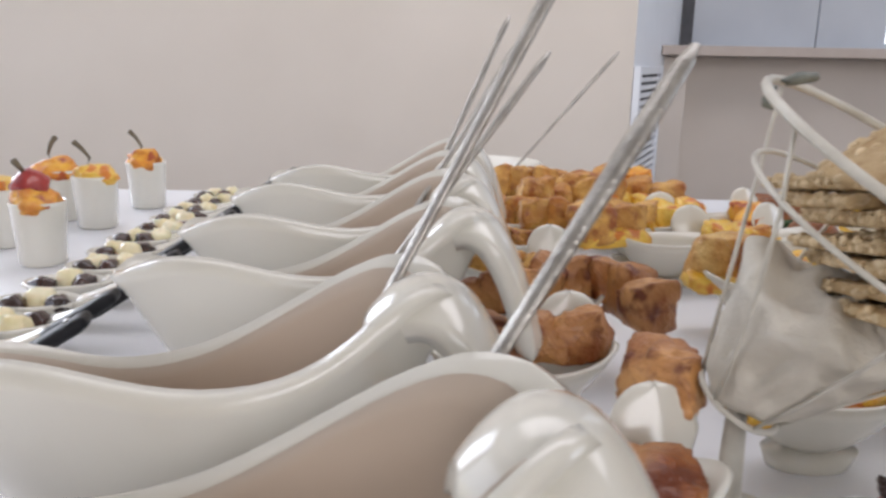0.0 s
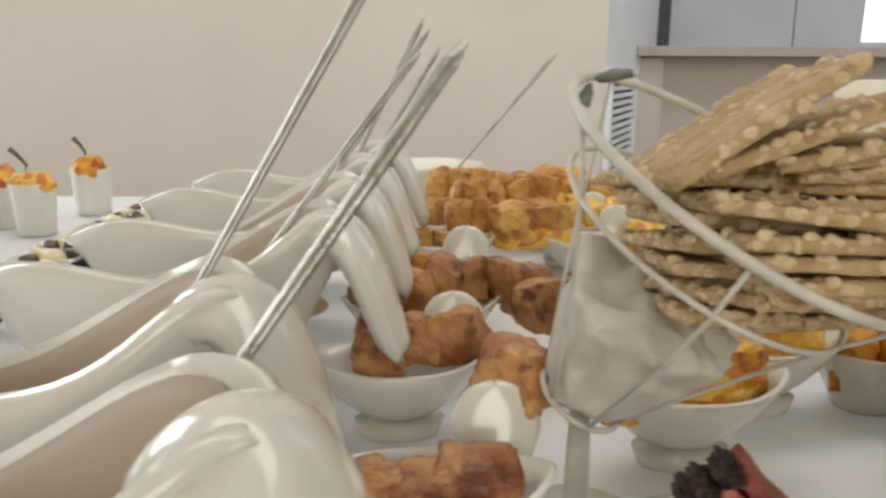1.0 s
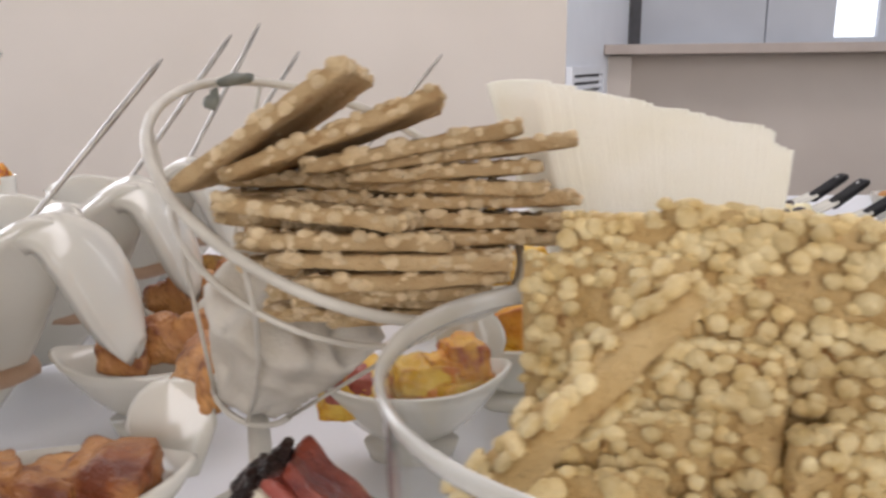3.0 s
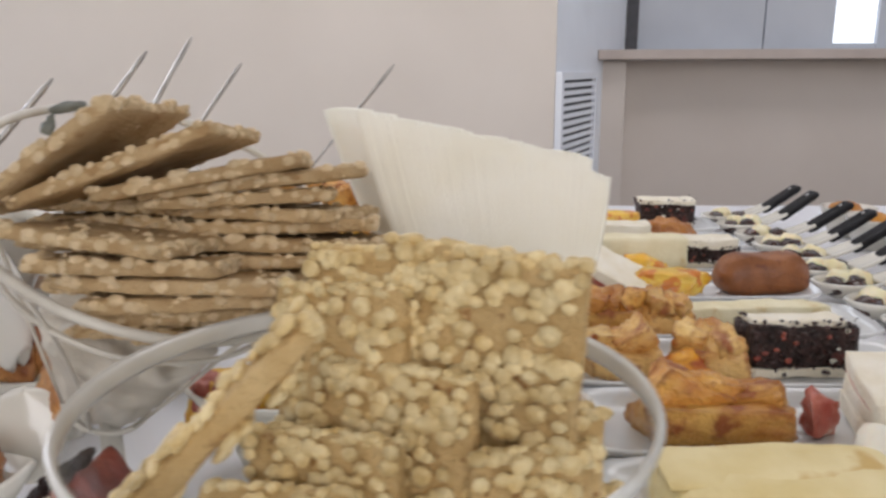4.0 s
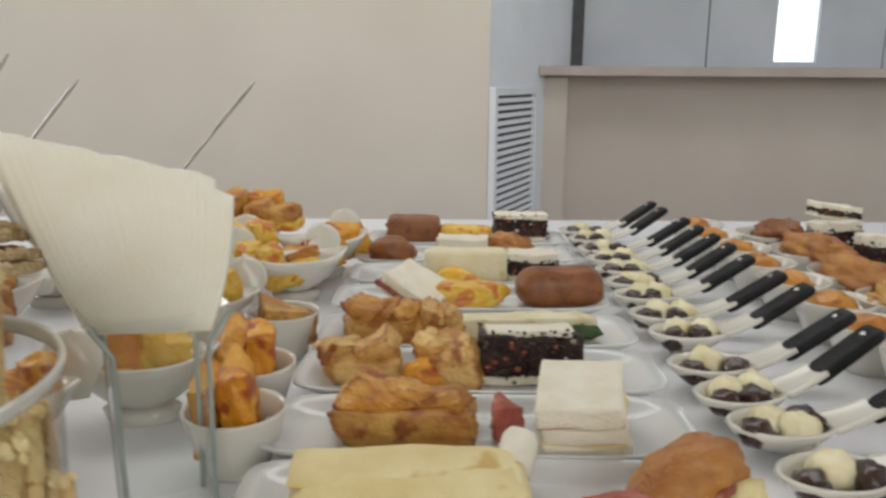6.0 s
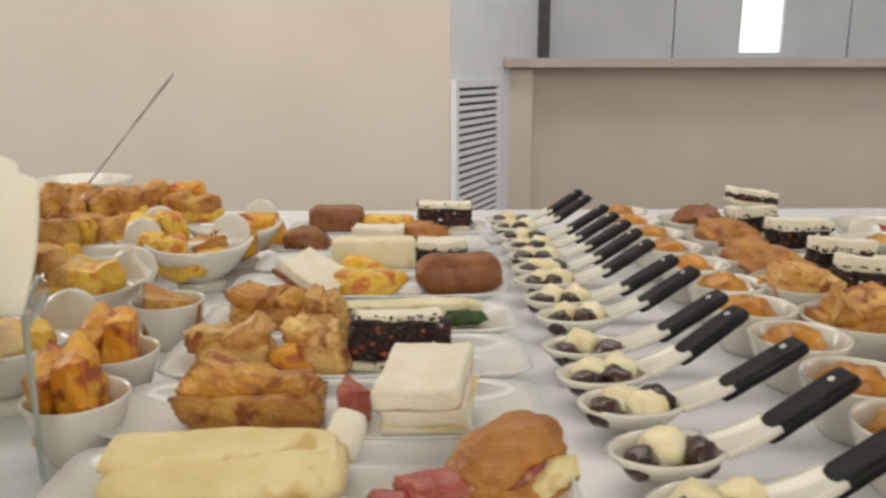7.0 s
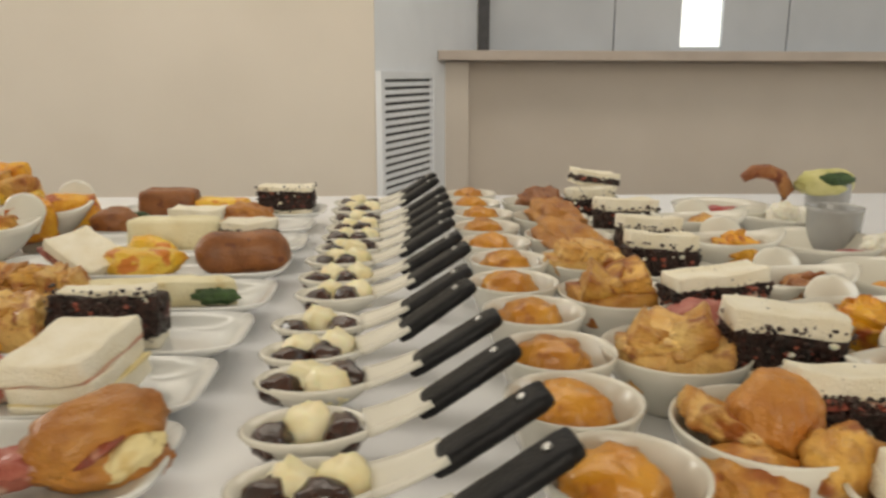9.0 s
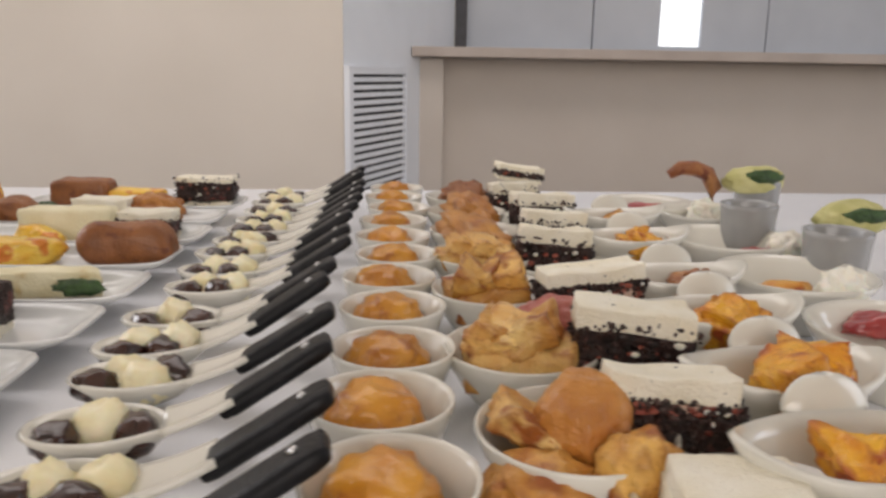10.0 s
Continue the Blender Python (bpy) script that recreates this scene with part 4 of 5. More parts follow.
def sandwich(at, w, d, layers, label, group="sandwiches"):
    """layers: (material, height, inset) from below; dark fillings carry loose crumbs on their cut faces."""
    t = thing("sandwich", label, "sandwich", group, at)
    seed = int(w * 1e4) + int(abs(at.translation.x * 977 + at.translation.y * 1313))
    rn = random.Random(seed)
    z = 0.0
    for k, (mt, h, inset) in enumerate(layers):
        dark = mt in (TAPENADE, HAM)
        part("filling" if mt in (TAPENADE, HAM, YELLOW, HERB) else "bread",
             loaf(w - inset - rn.uniform(0, 0.003), d - inset - rn.uniform(0, 0.002), h, min(0.0014, h * 0.3), k + seed, 0.0034 if dark else 0.0017, 75 if dark else 60, 12, rn.uniform(0.0, 0.0022)), mt, t,
             "" if mt in (BREAD, BREAD_SPECK) else "savoury filling", at=pose(rn.uniform(-0.001, 0.001), rn.uniform(-0.001, 0.001), z, 0, 0, rn.uniform(-3, 3)))
        if dark:
            spots = []
            for _ in range(190):
                s = rn.uniform(0.0006, 0.0017)
                if rn.random() < 0.75:
                    x, y = rn.uniform(-0.5, 0.5) * w, -0.5 * d + rn.uniform(-0.0012, 0.0016)
                else:
                    x, y = rn.choice((-0.5, 0.5)) * w, rn.uniform(-0.5, 0.5) * d
                spots.append((x, y, z + rn.uniform(-0.12, 1.25) * h, s * rn.uniform(0.9, 1.8), s * 0.8, s * rn.uniform(0.6, 1.1), rn.uniform(0, 3)))
            scatter("crumb_coating", spots, CRUMB, t, "dark olive crumbs on the cut face")
            bits = []
            for _ in range(13):
                s = rn.uniform(0.0007, 0.0020)
                bits.append((rn.uniform(-0.48, 0.48) * w, -0.5 * d + rn.uniform(-0.0010, 0.0004), z + rn.uniform(0.1, 0.95) * h, s * 1.4, s * 0.6, s, rn.uniform(-0.3, 0.3)))
            scatter("ham_coating", bits[4:], DARK_HAM, t, "dark red ham bits in the filling")
            scatter("cheese_coating", bits[:4], CHEESE, t, "white cheese bits in the filling")
        z += h * 0.97
    return t


def food(name, bm, mt, x, y, z, label, category, group="", rx=0, ry=0, rz=0):
    return single(name, bm, mt, pose(x, y, z, rx, ry, rz), label, category, group)


def puff(x, y, w, d, h, seed, mt=PASTRY, rz=0, z=ON):
    """A puff pastry folded from several flaky leaves."""
    rn = random.Random(seed)
    t = thing("puff_pastry", "flaky golden puff pastry on white tableware", "pastry", "puff pastries", pose(x, y, z, 0, 0, rz))
    part("base", crust(w, d, h * 0.66, seed, 0.13, 0.0024, 14, 0.22), mt, t)
    for k in range(3):
        f = k - 1.0
        part("leaf", crust(w * rn.uniform(0.36, 0.48), d * rn.uniform(0.70, 0.90), h * rn.uniform(0.34, 0.52), seed + 3 * k + 1, 0.24, 0.0022, 11, 0.2), mt, t, "raised flaky leaf",
             at=pose(w * 0.28 * f + rn.uniform(-0.002, 0.002), rn.uniform(-0.002, 0.004), h * rn.uniform(0.46, 0.56), rn.uniform(-10, 16), -16 * f + rn.uniform(-10, 10), rn.uniform(-25, 25)))
    return t


# front plate
wrap_roll = thing("wrap_roll", "large pale yellow folded wrap on a white plate", "wrap", at=pose(0.4310, 0.290, ON, 0, 0, 2))
part("wrap", loaf(0.114, 0.042, 0.025, 0.011, 3, 0.0030, 34, 12, -0.003), WRAP, wrap_roll)
part("fold", loaf(0.108, 0.032, 0.005, 0.0024, 5, 0.0020, 40, 10, -0.002), WRAP, wrap_roll, "upper fold of the wrap", at=pose(-0.002, 0.003, 0.0218, 4, 1, 1))
for i, (x, y) in enumerate(((0.470, 0.258), (0.486, 0.262), (0.530, 0.250))):
    food("cheese_cube", loaf(0.013, 0.012, 0.011, 0.0025, i, 0.0006), CHEESE, x, y, ON + 0.003, "small white cheese cube at the plate's edge", "cheese", "cheese cubes", rz=20 * i)
food("red_fruit", chunk(0.012, 0.007, 0.007, 4, 14, 0.12, 2.2, 3, -0.8, 0.05, 0.75), BEET, 0.508, 0.268, ON + 0.009, "dark red glossy fruit piece on the plate", "fruit", "red fruits", rz=15)
food("ham_curl", crust(0.030, 0.014, 0.013, 6, 0.25, 0.0018, 12, 0.3), HAM, 0.530, 0.274, ON + 0.004, "pink ham curl beside the bun", "ham", "ham curls", rz=18)
bun1 = thing("filled_bun", "tan bread bun with a dark split, on a white plate", "bun", "", pose(0.564, 0.292, ON, 0, 0, 10))
part("top", lump(0.031, 0.021, 0.018, 8, 0.16, 1.8, 4, -0.5, 0.05, 0.03), GOLD_BUN, bun1, at=pose(0, 0, 0.019, 0, -14, 16))
part("bottom", lump(0.029, 0.018, 0.011, 9, 0.16, 2.0, 4, -0.8, 0.08), GOLD_BUN, bun1, at=pose(0.003, -0.005, 0.009))
part("flap", lump(0.018, 0.010, 0.0075, 12, 0.20, 2.4, 4, -0.9, 0.10), WRAP, bun1, "pale torn crumb below the split", at=pose(0.014, -0.0135, 0.0135, 0, -28, 0))
part("filling", lump(0.013, 0.008, 0.0030, 10, 0.25, 3.0, 3), DARK_HAM, bun1, "dark lump in the split", at=pose(0.003, -0.0150, 0.0185, 0, -30, 0))
# second plate
puff(0.426, 0.372, 0.080, 0.036, 0.034, 11)
food("ham_curl", crust(0.020, 0.012, 0.022, 2, 0.28, 0.0016, 11, 0.2), HAM, 0.482, 0.372, ON + 0.002, "folded pink ham slice", "ham", rz=20, ry=8)
cheese_roll = thing("cheese_roll", "rolled white cheese with a green filling, leaning on a plate", "cheese", at=pose(0.481, 0.309, ON + 0.0105, -40, 0, -26))
part("roll", lathe([(0.0052, 0.0012), (0.0056, 0), (0.0085, 0.0005), (0.0096, 0.002), (0.0100, 0.012), (0.0092, 0.020), (0.0068, 0.0240), (0.0, 0.0250)], 26), CHEESE, cheese_roll)
part("filling", lump(0.0054, 0.0050, 0.0020, 4, 0.2, 2.5, 3), GREEN_WRAP, cheese_roll, "greenish filling at the open end", at=pose(0, 0, 0.0014))
sandwich(pose(0.529, 0.368, ON + 0.003, 7, -5, -10), 0.050, 0.058, ((BREAD, 0.012, 0), (WRAP, 0.0012, 0.001), (BREAD, 0.010, 0.002), (HAM_THIN, 0.0010, 0.001), (BREAD, 0.012, 0.0)), "tall white bread sandwich without crusts on a plate")
# third plate
puff(0.392, 0.462, 0.054, 0.034, 0.030, 15, PASTRY_PALE, 6)
puff(0.452, 0.460, 0.044, 0.030, 0.030, 17, PASTRY_PALE, -12)
food("egg_piece", chunk(0.014, 0.010, 0.009, 5, 12, 0.13), OMELETTE, 0.437, 0.448, ON + 0.010, "orange baked egg piece on a plate", "egg", "egg pieces")
sandwich(pose(0.507, 0.462, ON, -4, 0, 4), 0.068, 0.030, ((BREAD_SPECK, 0.007, 0), (TAPENADE, 0.027, 0), (BREAD_SPECK, 0.005, 0.006)), "white sandwich with a thick black olive filling")
# fourth plate
puff(0.400, 0.548, 0.056, 0.036, 0.033, 19)
puff(0.444, 0.545, 0.036, 0.032, 0.029, 21, PASTRY_PALE, 10)
food("bread_stick", crust(0.112, 0.024, 0.020, 4, 0.10, 0.0012, 12, 0.08), FLATBREAD, 0.510, 0.552, ON, "long pale bread finger on a plate", "bread", rz=5)
food("parsley", lump(0.018, 0.006, 0.006, 7, 0.5, 4.0), HERB, 0.556, 0.540, ON + 0.009, "dark green parsley sprig on a plate", "parsley")
for k, (x, y, z) in enumerate(((0.388, 0.952, 0.018), (0.394, 0.860, 0.008))):
    food("parsley", lump(0.014, 0.006, 0.009, 17 + k, 0.5, 4.0), HERB, x, y, ON + z, "dark green parsley sprig on a plate", "parsley")
# fifth plate
sandwich(pose(0.4215, 0.637, ON + 0.0105, 23, -6, 58), 0.048, 0.060, ((BREAD, 0.004, 0), (DARK_HAM, 0.004, -0.003), (BREAD, 0.010, 0)), "square white sandwich with a thin dark layer")
food("egg_piece", chunk(0.034, 0.018, 0.013, 8, 12, 0.13), YELLOW, 0.472, 0.632, ON + 0.012, "yellow egg piece on a plate", "egg", "egg pieces")
food("brown_bun", loaf(0.080, 0.038, 0.036, 0.015, 9, 0.0034, 38, 12, -0.002), BROWN_BUN, 0.556, 0.646, ON, "dark brown glazed bun on a plate", "bun", "brown buns")
# sixth plate
food("bread_stick", loaf(0.086, 0.030, 0.034, 0.006, 6, 0.0016), FLATBREAD, 0.470, 0.735, ON, "long pale bread finger on a plate", "bread", rz=2)
food("brown_bun", lump(0.026, 0.020, 0.020, 12, 0.14, 1.6, 4, -0.75, 0.05, 0.02), BROWN_BUN, 0.390, 0.800, ON + 0.014, "dark brown glazed bun on a plate", "bun", "brown buns")
sandwich(pose(0.540, 0.750, ON), 0.054, 0.034, ((BREAD_SPECK, 0.006, 0), (TAPENADE, 0.013, 0), (BREAD_SPECK, 0.010, 0)), "small white sandwich with black olive filling")
food("egg_piece", chunk(0.022, 0.014, 0.012, 14, 12, 0.13), YELLOW, 0.462, 0.690, ON + 0.010, "yellow egg piece on a plate", "egg", "egg pieces")
# the far plates
food("brown_cake", loaf(0.068, 0.040, 0.034, 0.006, 16, 0.002), BROWN_BUN, 0.410, 0.925, ON, "block of dark brown cake on a far plate", "cake")
food("egg_piece", loaf(0.064, 0.030, 0.024, 0.006, 17, 0.003), YELLOW, 0.476, 0.918, ON, "yellow filled slice on a far plate", "egg", "egg pieces")
sandwich(pose(0.548, 0.950, ON), 0.070, 0.036, ((BREAD_SPECK, 0.006, 0), (TAPENADE, 0.024, 0), (BREAD_SPECK, 0.006, 0)), "white sandwich with a thick black olive filling")
food("brown_bun", lump(0.030, 0.020, 0.018, 18, 0.18, 1.9, 4, -0.75, 0.12, 0.12), BUN, 0.520, 0.835, ON + 0.013, "tan bun on a far plate", "bun")
sandwich(pose(0.470, 0.830, ON), 0.060, 0.034, ((BREAD, 0.010, 0), (YELLOW, 0.006, 0), (BREAD, 0.012, 0)), "pale sandwich with a yellow layer")

# ---- cups with orange egg pieces beside the plates ----
cup = small_cup(pose(0.781, 0.176, TOP))
egg_cup = None
for x, y in ((0.330, 0.360), (0.322, 0.432), (0.320, 0.545)):
    m = pose(x, y, TOP)
    if egg_cup is None:
        egg_cup = thing("egg_cup", "small white porcelain cup holding orange egg slices", "cup", "egg cups", m)
        part("bowl", lathe([(r * 0.86, z * 1.02) for r, z in CUP], 40), PORCELAIN, egg_cup)
    else:
        again(egg_cup, m)
for i, (k, dx, dy, w, d, h, rz, ry) in enumerate(((0, 0.004, -0.002, 0.032, 0.015, 0.050, 94, 3), (0, -0.012, 0.004, 0.026, 0.013, 0.042, 84, -8), (1, 0.006, -0.002, 0.034, 0.016, 0.046, 100, 6),
                                                  (1, -0.011, 0.004, 0.030, 0.016, 0.040, 76, -6), (2, 0.0, 0.0, 0.042, 0.026, 0.030, 20, 4))):
    food("egg_slice", crust(w * 1.1, d * 1.1, h, i + 40, 0.18, 0.0016, 13, 0.12), OMELETTE if i != 4 else PASTRY, ((0.330, 0.360), (0.322, 0.432), (0.320, 0.545))[k][0] + dx, ((0.330, 0.360), (0.322, 0.432), (0.320, 0.545))[k][1] + dy, TOP + 0.014, "orange baked egg slice standing in a white cup", "egg", "egg slices", ry=ry, rz=rz)
for i, (x, y, w, h, mt) in enumerate(((0.298, 0.700, 0.048, 0.018, YELLOW), (0.318, 0.770, 0.040, 0.034, OMELETTE), (0.340, 0.830, 0.044, 0.040, OMELETTE), (0.300, 0.745, 0.034, 0.026, PASTRY))):
    food("baked_bite", crust(w, 0.036, h, i + 60, 0.24, 0.0024, 13, 0.28), mt, x, y, TOP + 0.018, "orange baked bite with scorched top", "pastry", "baked bites", ry=-8, rz=30)

# ---- tasting spoons with cream and chocolate ----
SPOONS = [(0.660, 0.222, 0.758, 0.236), (0.657, 0.268, 0.762, 0.282), (0.652, 0.322, 0.755, 0.339), (0.648, 0.381, 0.755, 0.389), (0.642, 0.428, 0.744, 0.456),
          (0.641, 0.480, 0.750, 0.495), (0.646, 0.552, 0.747, 0.567), (0.642, 0.602, 0.744, 0.610), (0.640, 0.662, 0.738, 0.674), (0.643, 0.712, 0.742, 0.728),
          (0.644, 0.766, 0.743, 0.778), (0.643, 0.815, 0.742, 0.828), (0.642, 0.868, 0.744, 0.878), (0.639, 0.930, 0.734, 0.955), (0.637, 0.985, 0.732, 1.005)]
for i in range(14):
    y = 0.34 + 0.052 * i
    SPOONS.append((-0.300 - 0.004 * (i % 3), y, -0.205, y + 0.018 + 0.006 * (i % 2)))
spoon = cocoa = cream = None
rnd = random.Random(11)
for k, (bx0, by0, tx, ty) in enumerate(SPOONS):
    turn = math.degrees(math.atan2(ty - by0, tx - bx0))
    m = pose(bx0, by0, TOP, 0, 0, turn)
    if spoon is None:
        spoon = tasting_spoon(m)
    else:
        again(spoon, m)
    kinds = rnd.choice(("cwc", "cwcw", "cwcw", "cwwc", "cwcw"))
    for j, kd in enumerate(kinds):
        bx = -0.0165 + 0.0330 * j / (len(kinds) - 1) + rnd.uniform(-0.002, 0.002)
        by = (0.0070 if j % 2 else -0.0060) + rnd.uniform(-0.002, 0.002)
        mm = m @ pose(bx, by, 0.0165 + rnd.uniform(0, 0.002), rnd.uniform(-20, 20), rnd.uniform(-20, 20), rnd.uniform(0, 180))
        if kd == "c":
            if cocoa is None:
                cocoa = single("chocolate_ball", lump(0.0122, 0.0094, 0.0092, 1, 0.22, 2.0, 3), COCOA, mm, "glossy dark chocolate ball on a tasting spoon", "chocolate", "chocolate balls")
            else:
                again(cocoa, mm)
        elif cream is None:
            cream = single("cream_ball", lump(0.0134, 0.0112, 0.0118, 2, 0.24, 1.9, 3), CREAM, mm, "pale cream ball on a tasting spoon", "cream", "cream balls")
        else:
            again(cream, mm)

# ---- round cups with orange domes ----
dome = None
for i, y in enumerate((0.176, 0.245, 0.313, 0.378, 0.452, 0.523, 0.592, 0.662, 0.735, 0.808, 0.880, 0.952)):
    x = 0.781 + 0.003 * math.sin(i * 2.3)
    if i:
        again(cup, pose(x, y, TOP, 0, 0, 30 * i))
    m = pose(x - 0.003, y + 0.001, TOP + 0.0252, 0, 0, 57 * i)
    if dome is None:
        dome = single("orange_dome", lump(0.0222, 0.0216, 0.0180, 5, 0.15, 2.2, 4, -0.8, 0.08), PEACH, m, "smooth orange dessert dome in a white cup", "dessert", "orange domes")
    else:
        again(dome, m)

# ---- bowls of pastries, next to the cups ----
BOWL = [(0.0, 0.0), (0.022, 0.0), (0.024, 0.002), (0.030, 0.010), (0.040, 0.026), (0.0425, 0.0335), (0.0422, 0.035), (0.0410, 0.0348), (0.0380, 0.026), (0.028, 0.011), (0.02, 0.006), (0, 0.0055)]
round_bowl = None
for x, y in ((0.860, 0.288), (0.852, 0.385), (0.850, 0.500), (0.852, 0.600), (0.856, 0.700), (0.856, 0.800), (0.858, 0.900)):
    m = pose(x, y, TOP)
    if round_bowl is None:
        round_bowl = thing("pastry_bowl", "round white porcelain bowl holding pastries", "bowl", "pastry bowls", m)
        part("bowl", lathe(BOWL, 48), PORCELAIN, round_bowl)
    else:
        again(round_bowl, m)
bun2 = thing("round_bun", "golden bread bun split open, in a white bowl", "bun", "buns", pose(0.862, 0.288, TOP + 0.012, 0, 0, -12))
part("top", lump(0.0205, 0.0215, 0.0245, 2, 0.13, 1.5, 5, -0.8, 0.03, 0.03), GOLD_BUN, bun2, at=pose(0.000, 0, 0.022, 0, 14, 0))
part("flap", crust(0.030, 0.034, 0.016, 5, 0.25, 0.0020, 13, 0.35), PASTRY_PALE, bun2, "pale torn flap", at=pose(-0.024, 0.002, 0.012, 0, 34, 10))
# a dark lump drawn in place of the shadow in the split
part("filling", lump(0.010, 0.016, 0.006, 10, 0.3, 3.0, 3), DARK_HAM, bun2, "dark lump in the split", at=pose(-0.016, -0.006, 0.008))
food("round_bun", lump(0.016, 0.015, 0.016, 3, 0.18, 1.9, 4, -0.75, 0.12, 0.12), PASTRY, 0.878, 0.258, TOP + 0.030, "small pale pastry in a white bowl", "pastry", "buns")
food("round_bun", lump(0.024, 0.018, 0.014, 5, 0.18, 1.9, 4, -0.75, 0.12, 0.12), PASTRY, 0.842, 0.262, TOP + 0.020, "golden pastry piece in a white bowl", "pastry", "buns")
puff(0.846, 0.378, 0.056, 0.040, 0.040, 31, PASTRY_PALE, -12, TOP + 0.016)
puff(0.846, 0.496, 0.054, 0.040, 0.034, 34, PASTRY, 8, TOP + 0.016)
puff(0.850, 0.590, 0.056, 0.038, 0.034, 37, PASTRY_PALE, 0, TOP + 0.016)
food("long_pastry", lump(0.022, 0.052, 0.019, 7, 0.26, 2.0, 4, -0.7, 0.20, 0.08), GOLD_BUN, 0.850, 0.672, TOP + 0.034, "long golden pastry roll in a bowl", "pastry", "long pastries", rz=20)
food("long_pastry", lump(0.022, 0.050, 0.019, 9, 0.26, 2.0, 4, -0.7, 0.20, 0.08), GOLD_BUN, 0.858, 0.775, TOP + 0.036, "long golden pastry roll in a bowl", "pastry", "long pastries", rz=14)
food("long_pastry", lump(0.030, 0.034, 0.019, 12, 0.26, 2.0, 4, -0.7, 0.20, 0.08), BROWN_BUN, 0.862, 0.885, TOP + 0.034, "browned pastry roll in a bowl", "pastry", "long pastries")

# ---- row of olive sandwiches ----
for i, (x, y, w, d, z, rx, ry, rz, lay) in enumerate((
        (0.902, 0.226, 0.052, 0.040, 0.774, 4, 2, -4, "bread"), (0.898, 0.290, 0.064, 0.026, 0.765, -6, 3, -3, "ham"), (0.908, 0.378, 0.070, 0.036, 0.770, -2, 4, -8, "dark"),
        (0.912, 0.480, 0.078, 0.030, 0.774, 0, -4, 6, "flat"), (0.908, 0.588, 0.066, 0.028, 0.768, -4, 3, -2, "dark"), (0.922, 0.664, 0.064, 0.028, 0.768, -4, 3, 2, "dark"),
        (0.932, 0.770, 0.070, 0.034, 0.768, -4, 2, 6, "dark"), (0.916, 0.856, 0.060, 0.034, 0.768, -4, -4, 10, "dark"), (0.922, 0.882, 0.060, 0.034, 0.806, 0, 8, 4, "thin"))):
    lays = {"bread": ((BREAD, 0.010, 0), (BREAD, 0.010, 0)), "ham": ((BREAD_SPECK, 0.004, 0.004), (TAPENADE, 0.022, 0), (HAM, 0.006, 0.003), (BREAD_SPECK, 0.011, 0)),
            "flat": ((BREAD_SPECK, 0.005, 0.002), (HAM, 0.012, 0), (TAPENADE, 0.005, 0.002), (BREAD_SPECK, 0.010, 0)),
            "dark": ((BREAD_SPECK, 0.006, 0), (TAPENADE, 0.022, 0), (BREAD_SPECK, 0.013, 0)), "thin": ((BREAD_SPECK, 0.006, 0), (TAPENADE, 0.005, 0), (BREAD_SPECK, 0.007, 0))}[lay]
    sandwich(pose(x, y, z, rx, ry, rz), w * 0.90, d, lays, "white speckled bread sandwich with black olive filling", "olive sandwiches")
food("olive_bits", lump(0.018, 0.012, 0.012, 5, 0.4, 3.2, 3, -1, 0.3), TAPENADE, 0.878, 0.286, TOP + 0.030, "black olive bits fallen beside a sandwich", "olives")
food("ham_curl", chunk(0.030, 0.014, 0.014, 6, 12, 0.13), HAM, 0.882, 0.420, TOP + 0.034, "pink ham curl between sandwiches", "ham")
for i, y in enumerate((0.235, 0.300, 0.388, 0.482, 0.592, 0.690, 0.785, 0.880)):
    m = pose(0.915, y, TOP, 0, 0, 0)
    if i == 0:
        low_dish = thing("low_dish", "low oval white porcelain dish under a sandwich", "dish", "low dishes", m)
        part("bowl", sheet(lambda u, v: (0.046 * v * math.cos(2 * math.pi * u), 0.040 * v * math.sin(2 * math.pi * u), 0.004 + 0.024 * v ** 2.4), 44, 10, 0.0026, True), PORCELAIN, low_dish)
    else:
        again(low_dish, m)

# ---- tasting dishes of orange bites, and what stands beyond them ----
tailed = tasting_dish(pose(0.958, 0.250, TOP, 0, 0, 8), 0.010, 0.0205, 0.028, 0.012)
for x, y, turn in ((0.967, 0.326, 6), (0.974, 0.418, 8), (0.976, 0.500, 8), (0.984, 0.630, 6), (0.996, 0.732, 8)):
    again(tailed, pose(x, y, TOP, 0, 0, turn))
for i, (x, y, a, b, c, mt) in enumerate(((0.968, 0.240, 0.024, 0.018, 0.016, OMELETTE), (0.971, 0.316, 0.024, 0.017, 0.020, OMELETTE), (0.980, 0.408, 0.023, 0.016, 0.017, OMELETTE),
                                         (0.984, 0.494, 0.024, 0.016, 0.012, ROLL), (0.990, 0.622, 0.022, 0.016, 0.014, OMELETTE), (1.000, 0.726, 0.022, 0.016, 0.013, PASTRY))):
    bite = thing("orange_bite", "orange baked bite with a scorched top, in a white dish", "pastry", "orange bites", pose(x, y, TOP + 0.024, 0, 0, 20 * i))
    part("crust", crust(1.9 * a, 1.8 * b, 1.2 * c, i + 80, 0.22, 0.0022, 14, 0.3), mt, bite)
    for k, dx in enumerate((-0.5, 0.45)):
        part("flake", crust(1.0 * a, 1.3 * b, 0.9 * c, i + 90 + 7 * k, 0.3, 0.0020, 11, 0.2), mt, bite, "raised scorched flake", at=pose(dx * a, 0.002 * k, 0.72 * c, 14 - 20 * k, -14 + 30 * k, 40 * k))
TALL = [(0, 0), (0.020, 0), (0.022, 0.002), (0.0255, 0.058), (0.0262, 0.062), (0.0250, 0.0625), (0.0238, 0.060), (0.020, 0.006), (0, 0.005)]
tall = None
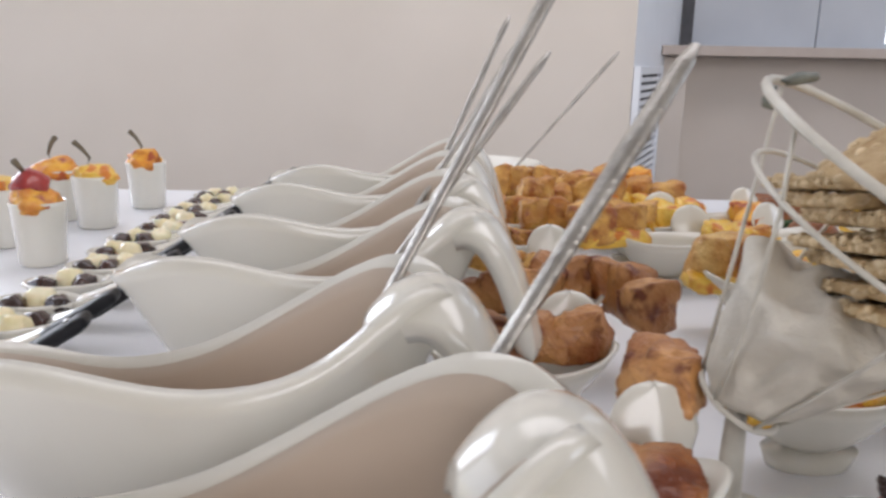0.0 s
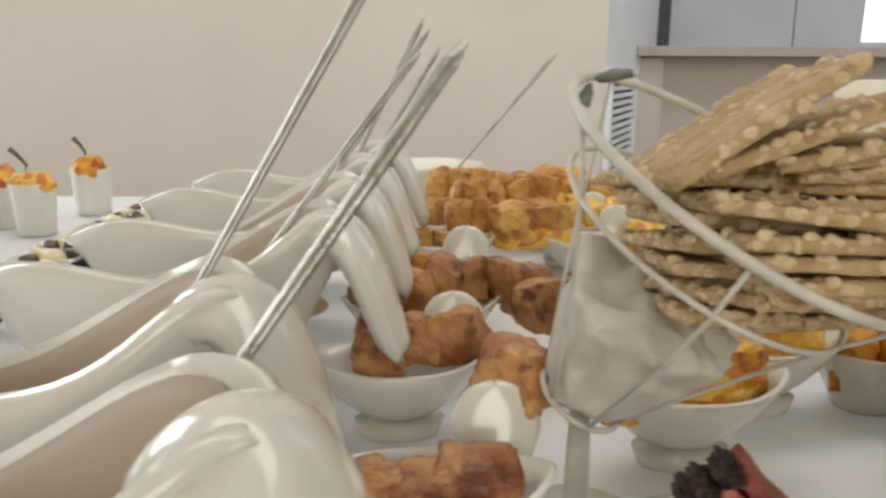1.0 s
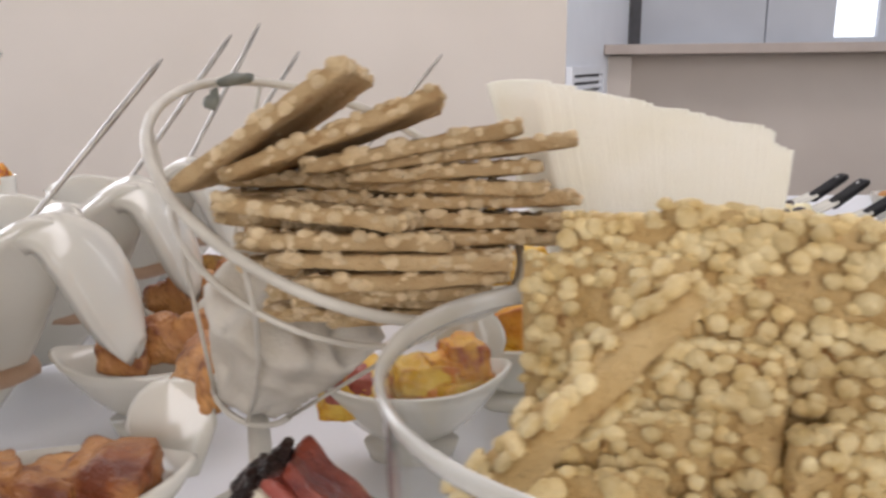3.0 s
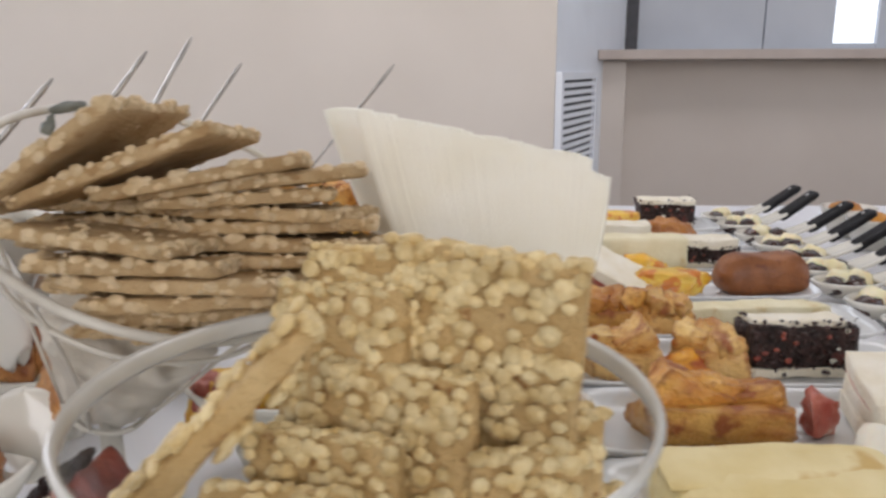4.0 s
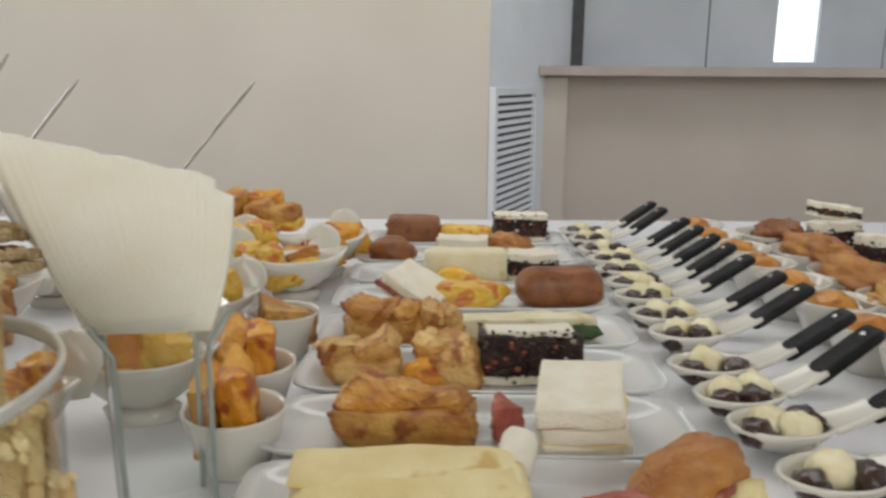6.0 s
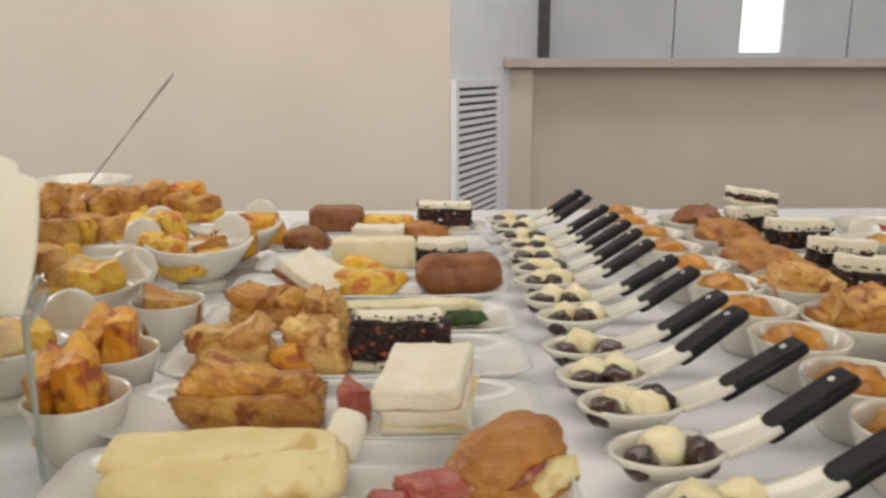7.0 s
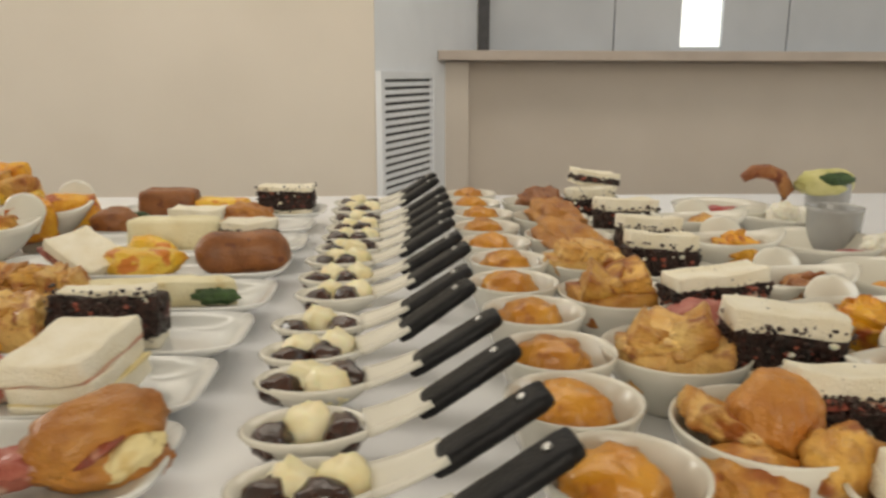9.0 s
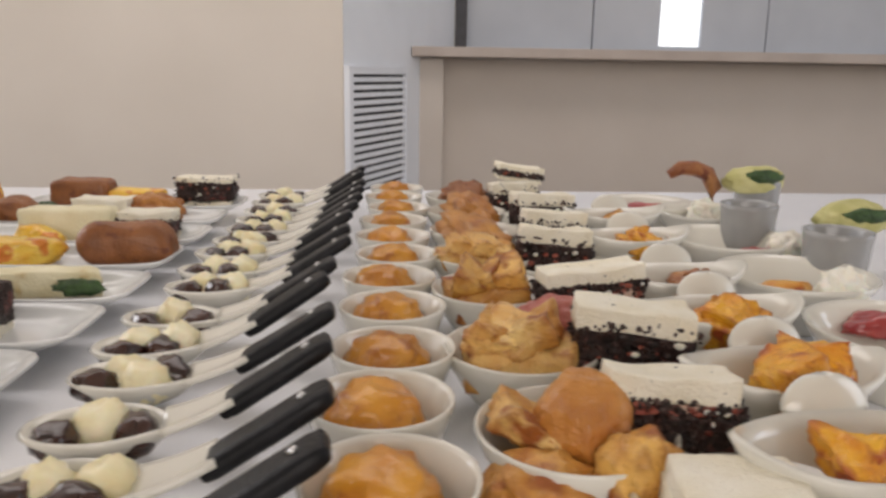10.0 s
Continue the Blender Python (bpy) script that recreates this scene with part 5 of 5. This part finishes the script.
for x, y in ((1.113, 0.690), (1.128, 0.566), (1.200, 0.860), (-0.405, 1.030), (-0.416, 0.900), (-0.395, 0.730), (-0.470, 0.800), (-0.478, 0.940), (-0.470, 0.660)):
    m = pose(x, y, TOP)
    if x > 0:
        cup2 = thing("tall_cup", "grey translucent tapered cup holding a green wrap", "cup", "grey cups", m)
        part("cup", lathe(TALL, 40), CUP_GREY, cup2)
    elif tall is None:
        tall = thing("tall_cup", "tall white tapered cup filled with food", "cup", "tall cups", m)
        part("cup", lathe(TALL, 40), PORCELAIN, tall)
    else:
        again(tall, m)
for i, (x, y, c) in enumerate(((-0.405, 1.030, OMELETTE), (-0.416, 0.900, YELLOW), (-0.395, 0.730, OMELETTE), (-0.470, 0.800, YELLOW), (-0.478, 0.940, OMELETTE), (-0.470, 0.660, HAM))):
    food("fruit_salad", chunk(0.024, 0.024, 0.014, i + 90, 12, 0.13), c, x, y, TOP + 0.062, "orange fruit pieces heaped in a tall white cup", "fruit", "fruit cups")
    food("herb_stalk", tube([(0, 0, 0), (0.004, 0, 0.012), (-0.004, 0.002, 0.024), (-0.012, 0.002, 0.032)], [0.0016, 0.0018, 0.0026, 0.0034], 7), STALK, x - 0.008, y, TOP + 0.070, "brown dried stalk sticking out of a cup", "herb", "herb stalks", rz=40 * i)
food("red_fruit", chunk(0.018, 0.014, 0.012, 44, 16, 0.1, 2.0, 3, -0.8, 0.05, 0.82), BEET, -0.402, 0.735, TOP + 0.078, "dark red fruit on top of a cup", "fruit", "red fruits")
for i, (x, y, z) in enumerate(((1.190, 0.850, 0.812), (1.205, 0.675, 0.800))):
    w = thing("spinach_wrap", "pale green wrap with a dark spinach filling", "wrap", "spinach wraps", pose(x, y, z, 0, 0, 10))
    part("wrap", lump(0.038, 0.020, 0.018, i + 4, 0.16, 1.8, 4, -0.7, 0.08), GREEN_WRAP, w)
    part("filling", lump(0.024, 0.008, 0.008, i + 6, 0.3, 3), HERB, w, "dark green spinach filling", at=pose(0.002, -0.0150, 0.006))
food("bread_curl", tube([(-0.034, 0, 0.010), (-0.022, 0, 0.018), (-0.006, 0, 0.018), (0.010, 0, 0.012), (0.019, 0, -0.004), (0.016, 0, -0.024)], [0.006, 0.009, 0.010, 0.010, 0.010, 0.008], 12, 0.9), ROLL, 1.125, 0.850, TOP + 0.058,
     "curled pink-brown ham slice standing in a dish", "ham")
for i, (x, y) in enumerate(((1.104, 0.775), (1.112, 0.610), (1.085, 0.480))):
    food("cream_swirl", lump(0.016, 0.013, 0.016, i + 3, 0.3, 2.2, 4, -0.6, 0.2), CHEESE, x, y, TOP + 0.036, "swirl of pale cream in a dish", "cream", "cream swirls")
WIDE = [(0, 0), (0.026, 0), (0.028, 0.002), (0.040, 0.016), (0.054, 0.036), (0.056, 0.0405), (0.0545, 0.041), (0.050, 0.036), (0.036, 0.016), (0.024, 0.006), (0, 0.0055)]
wide = None
for x, y in ((1.075, 0.395), (1.072, 0.520), (1.075, 0.645), (1.060, 0.830), (1.110, 0.775)):
    m = pose(x, y, TOP)
    if wide is None:
        wide = thing("wide_bowl", "wide white porcelain bowl with a thin rim", "bowl", "wide bowls", m)
        part("bowl", lathe(WIDE, 52), PORCELAIN, wide)
    else:
        again(wide, m)
for i, (x, y, c) in enumerate(((1.078, 0.430, BEET), (1.060, 0.505, OMELETTE), (1.080, 0.610, BEET), (1.050, 0.825, BEET), (1.075, 0.835, HAM))):
    food("red_bite", chunk(0.018, 0.012, 0.008, i + 70, 12, 0.13), c, x, y, TOP + 0.030, "small red piece of food in a wide bowl", "food", "red bites")
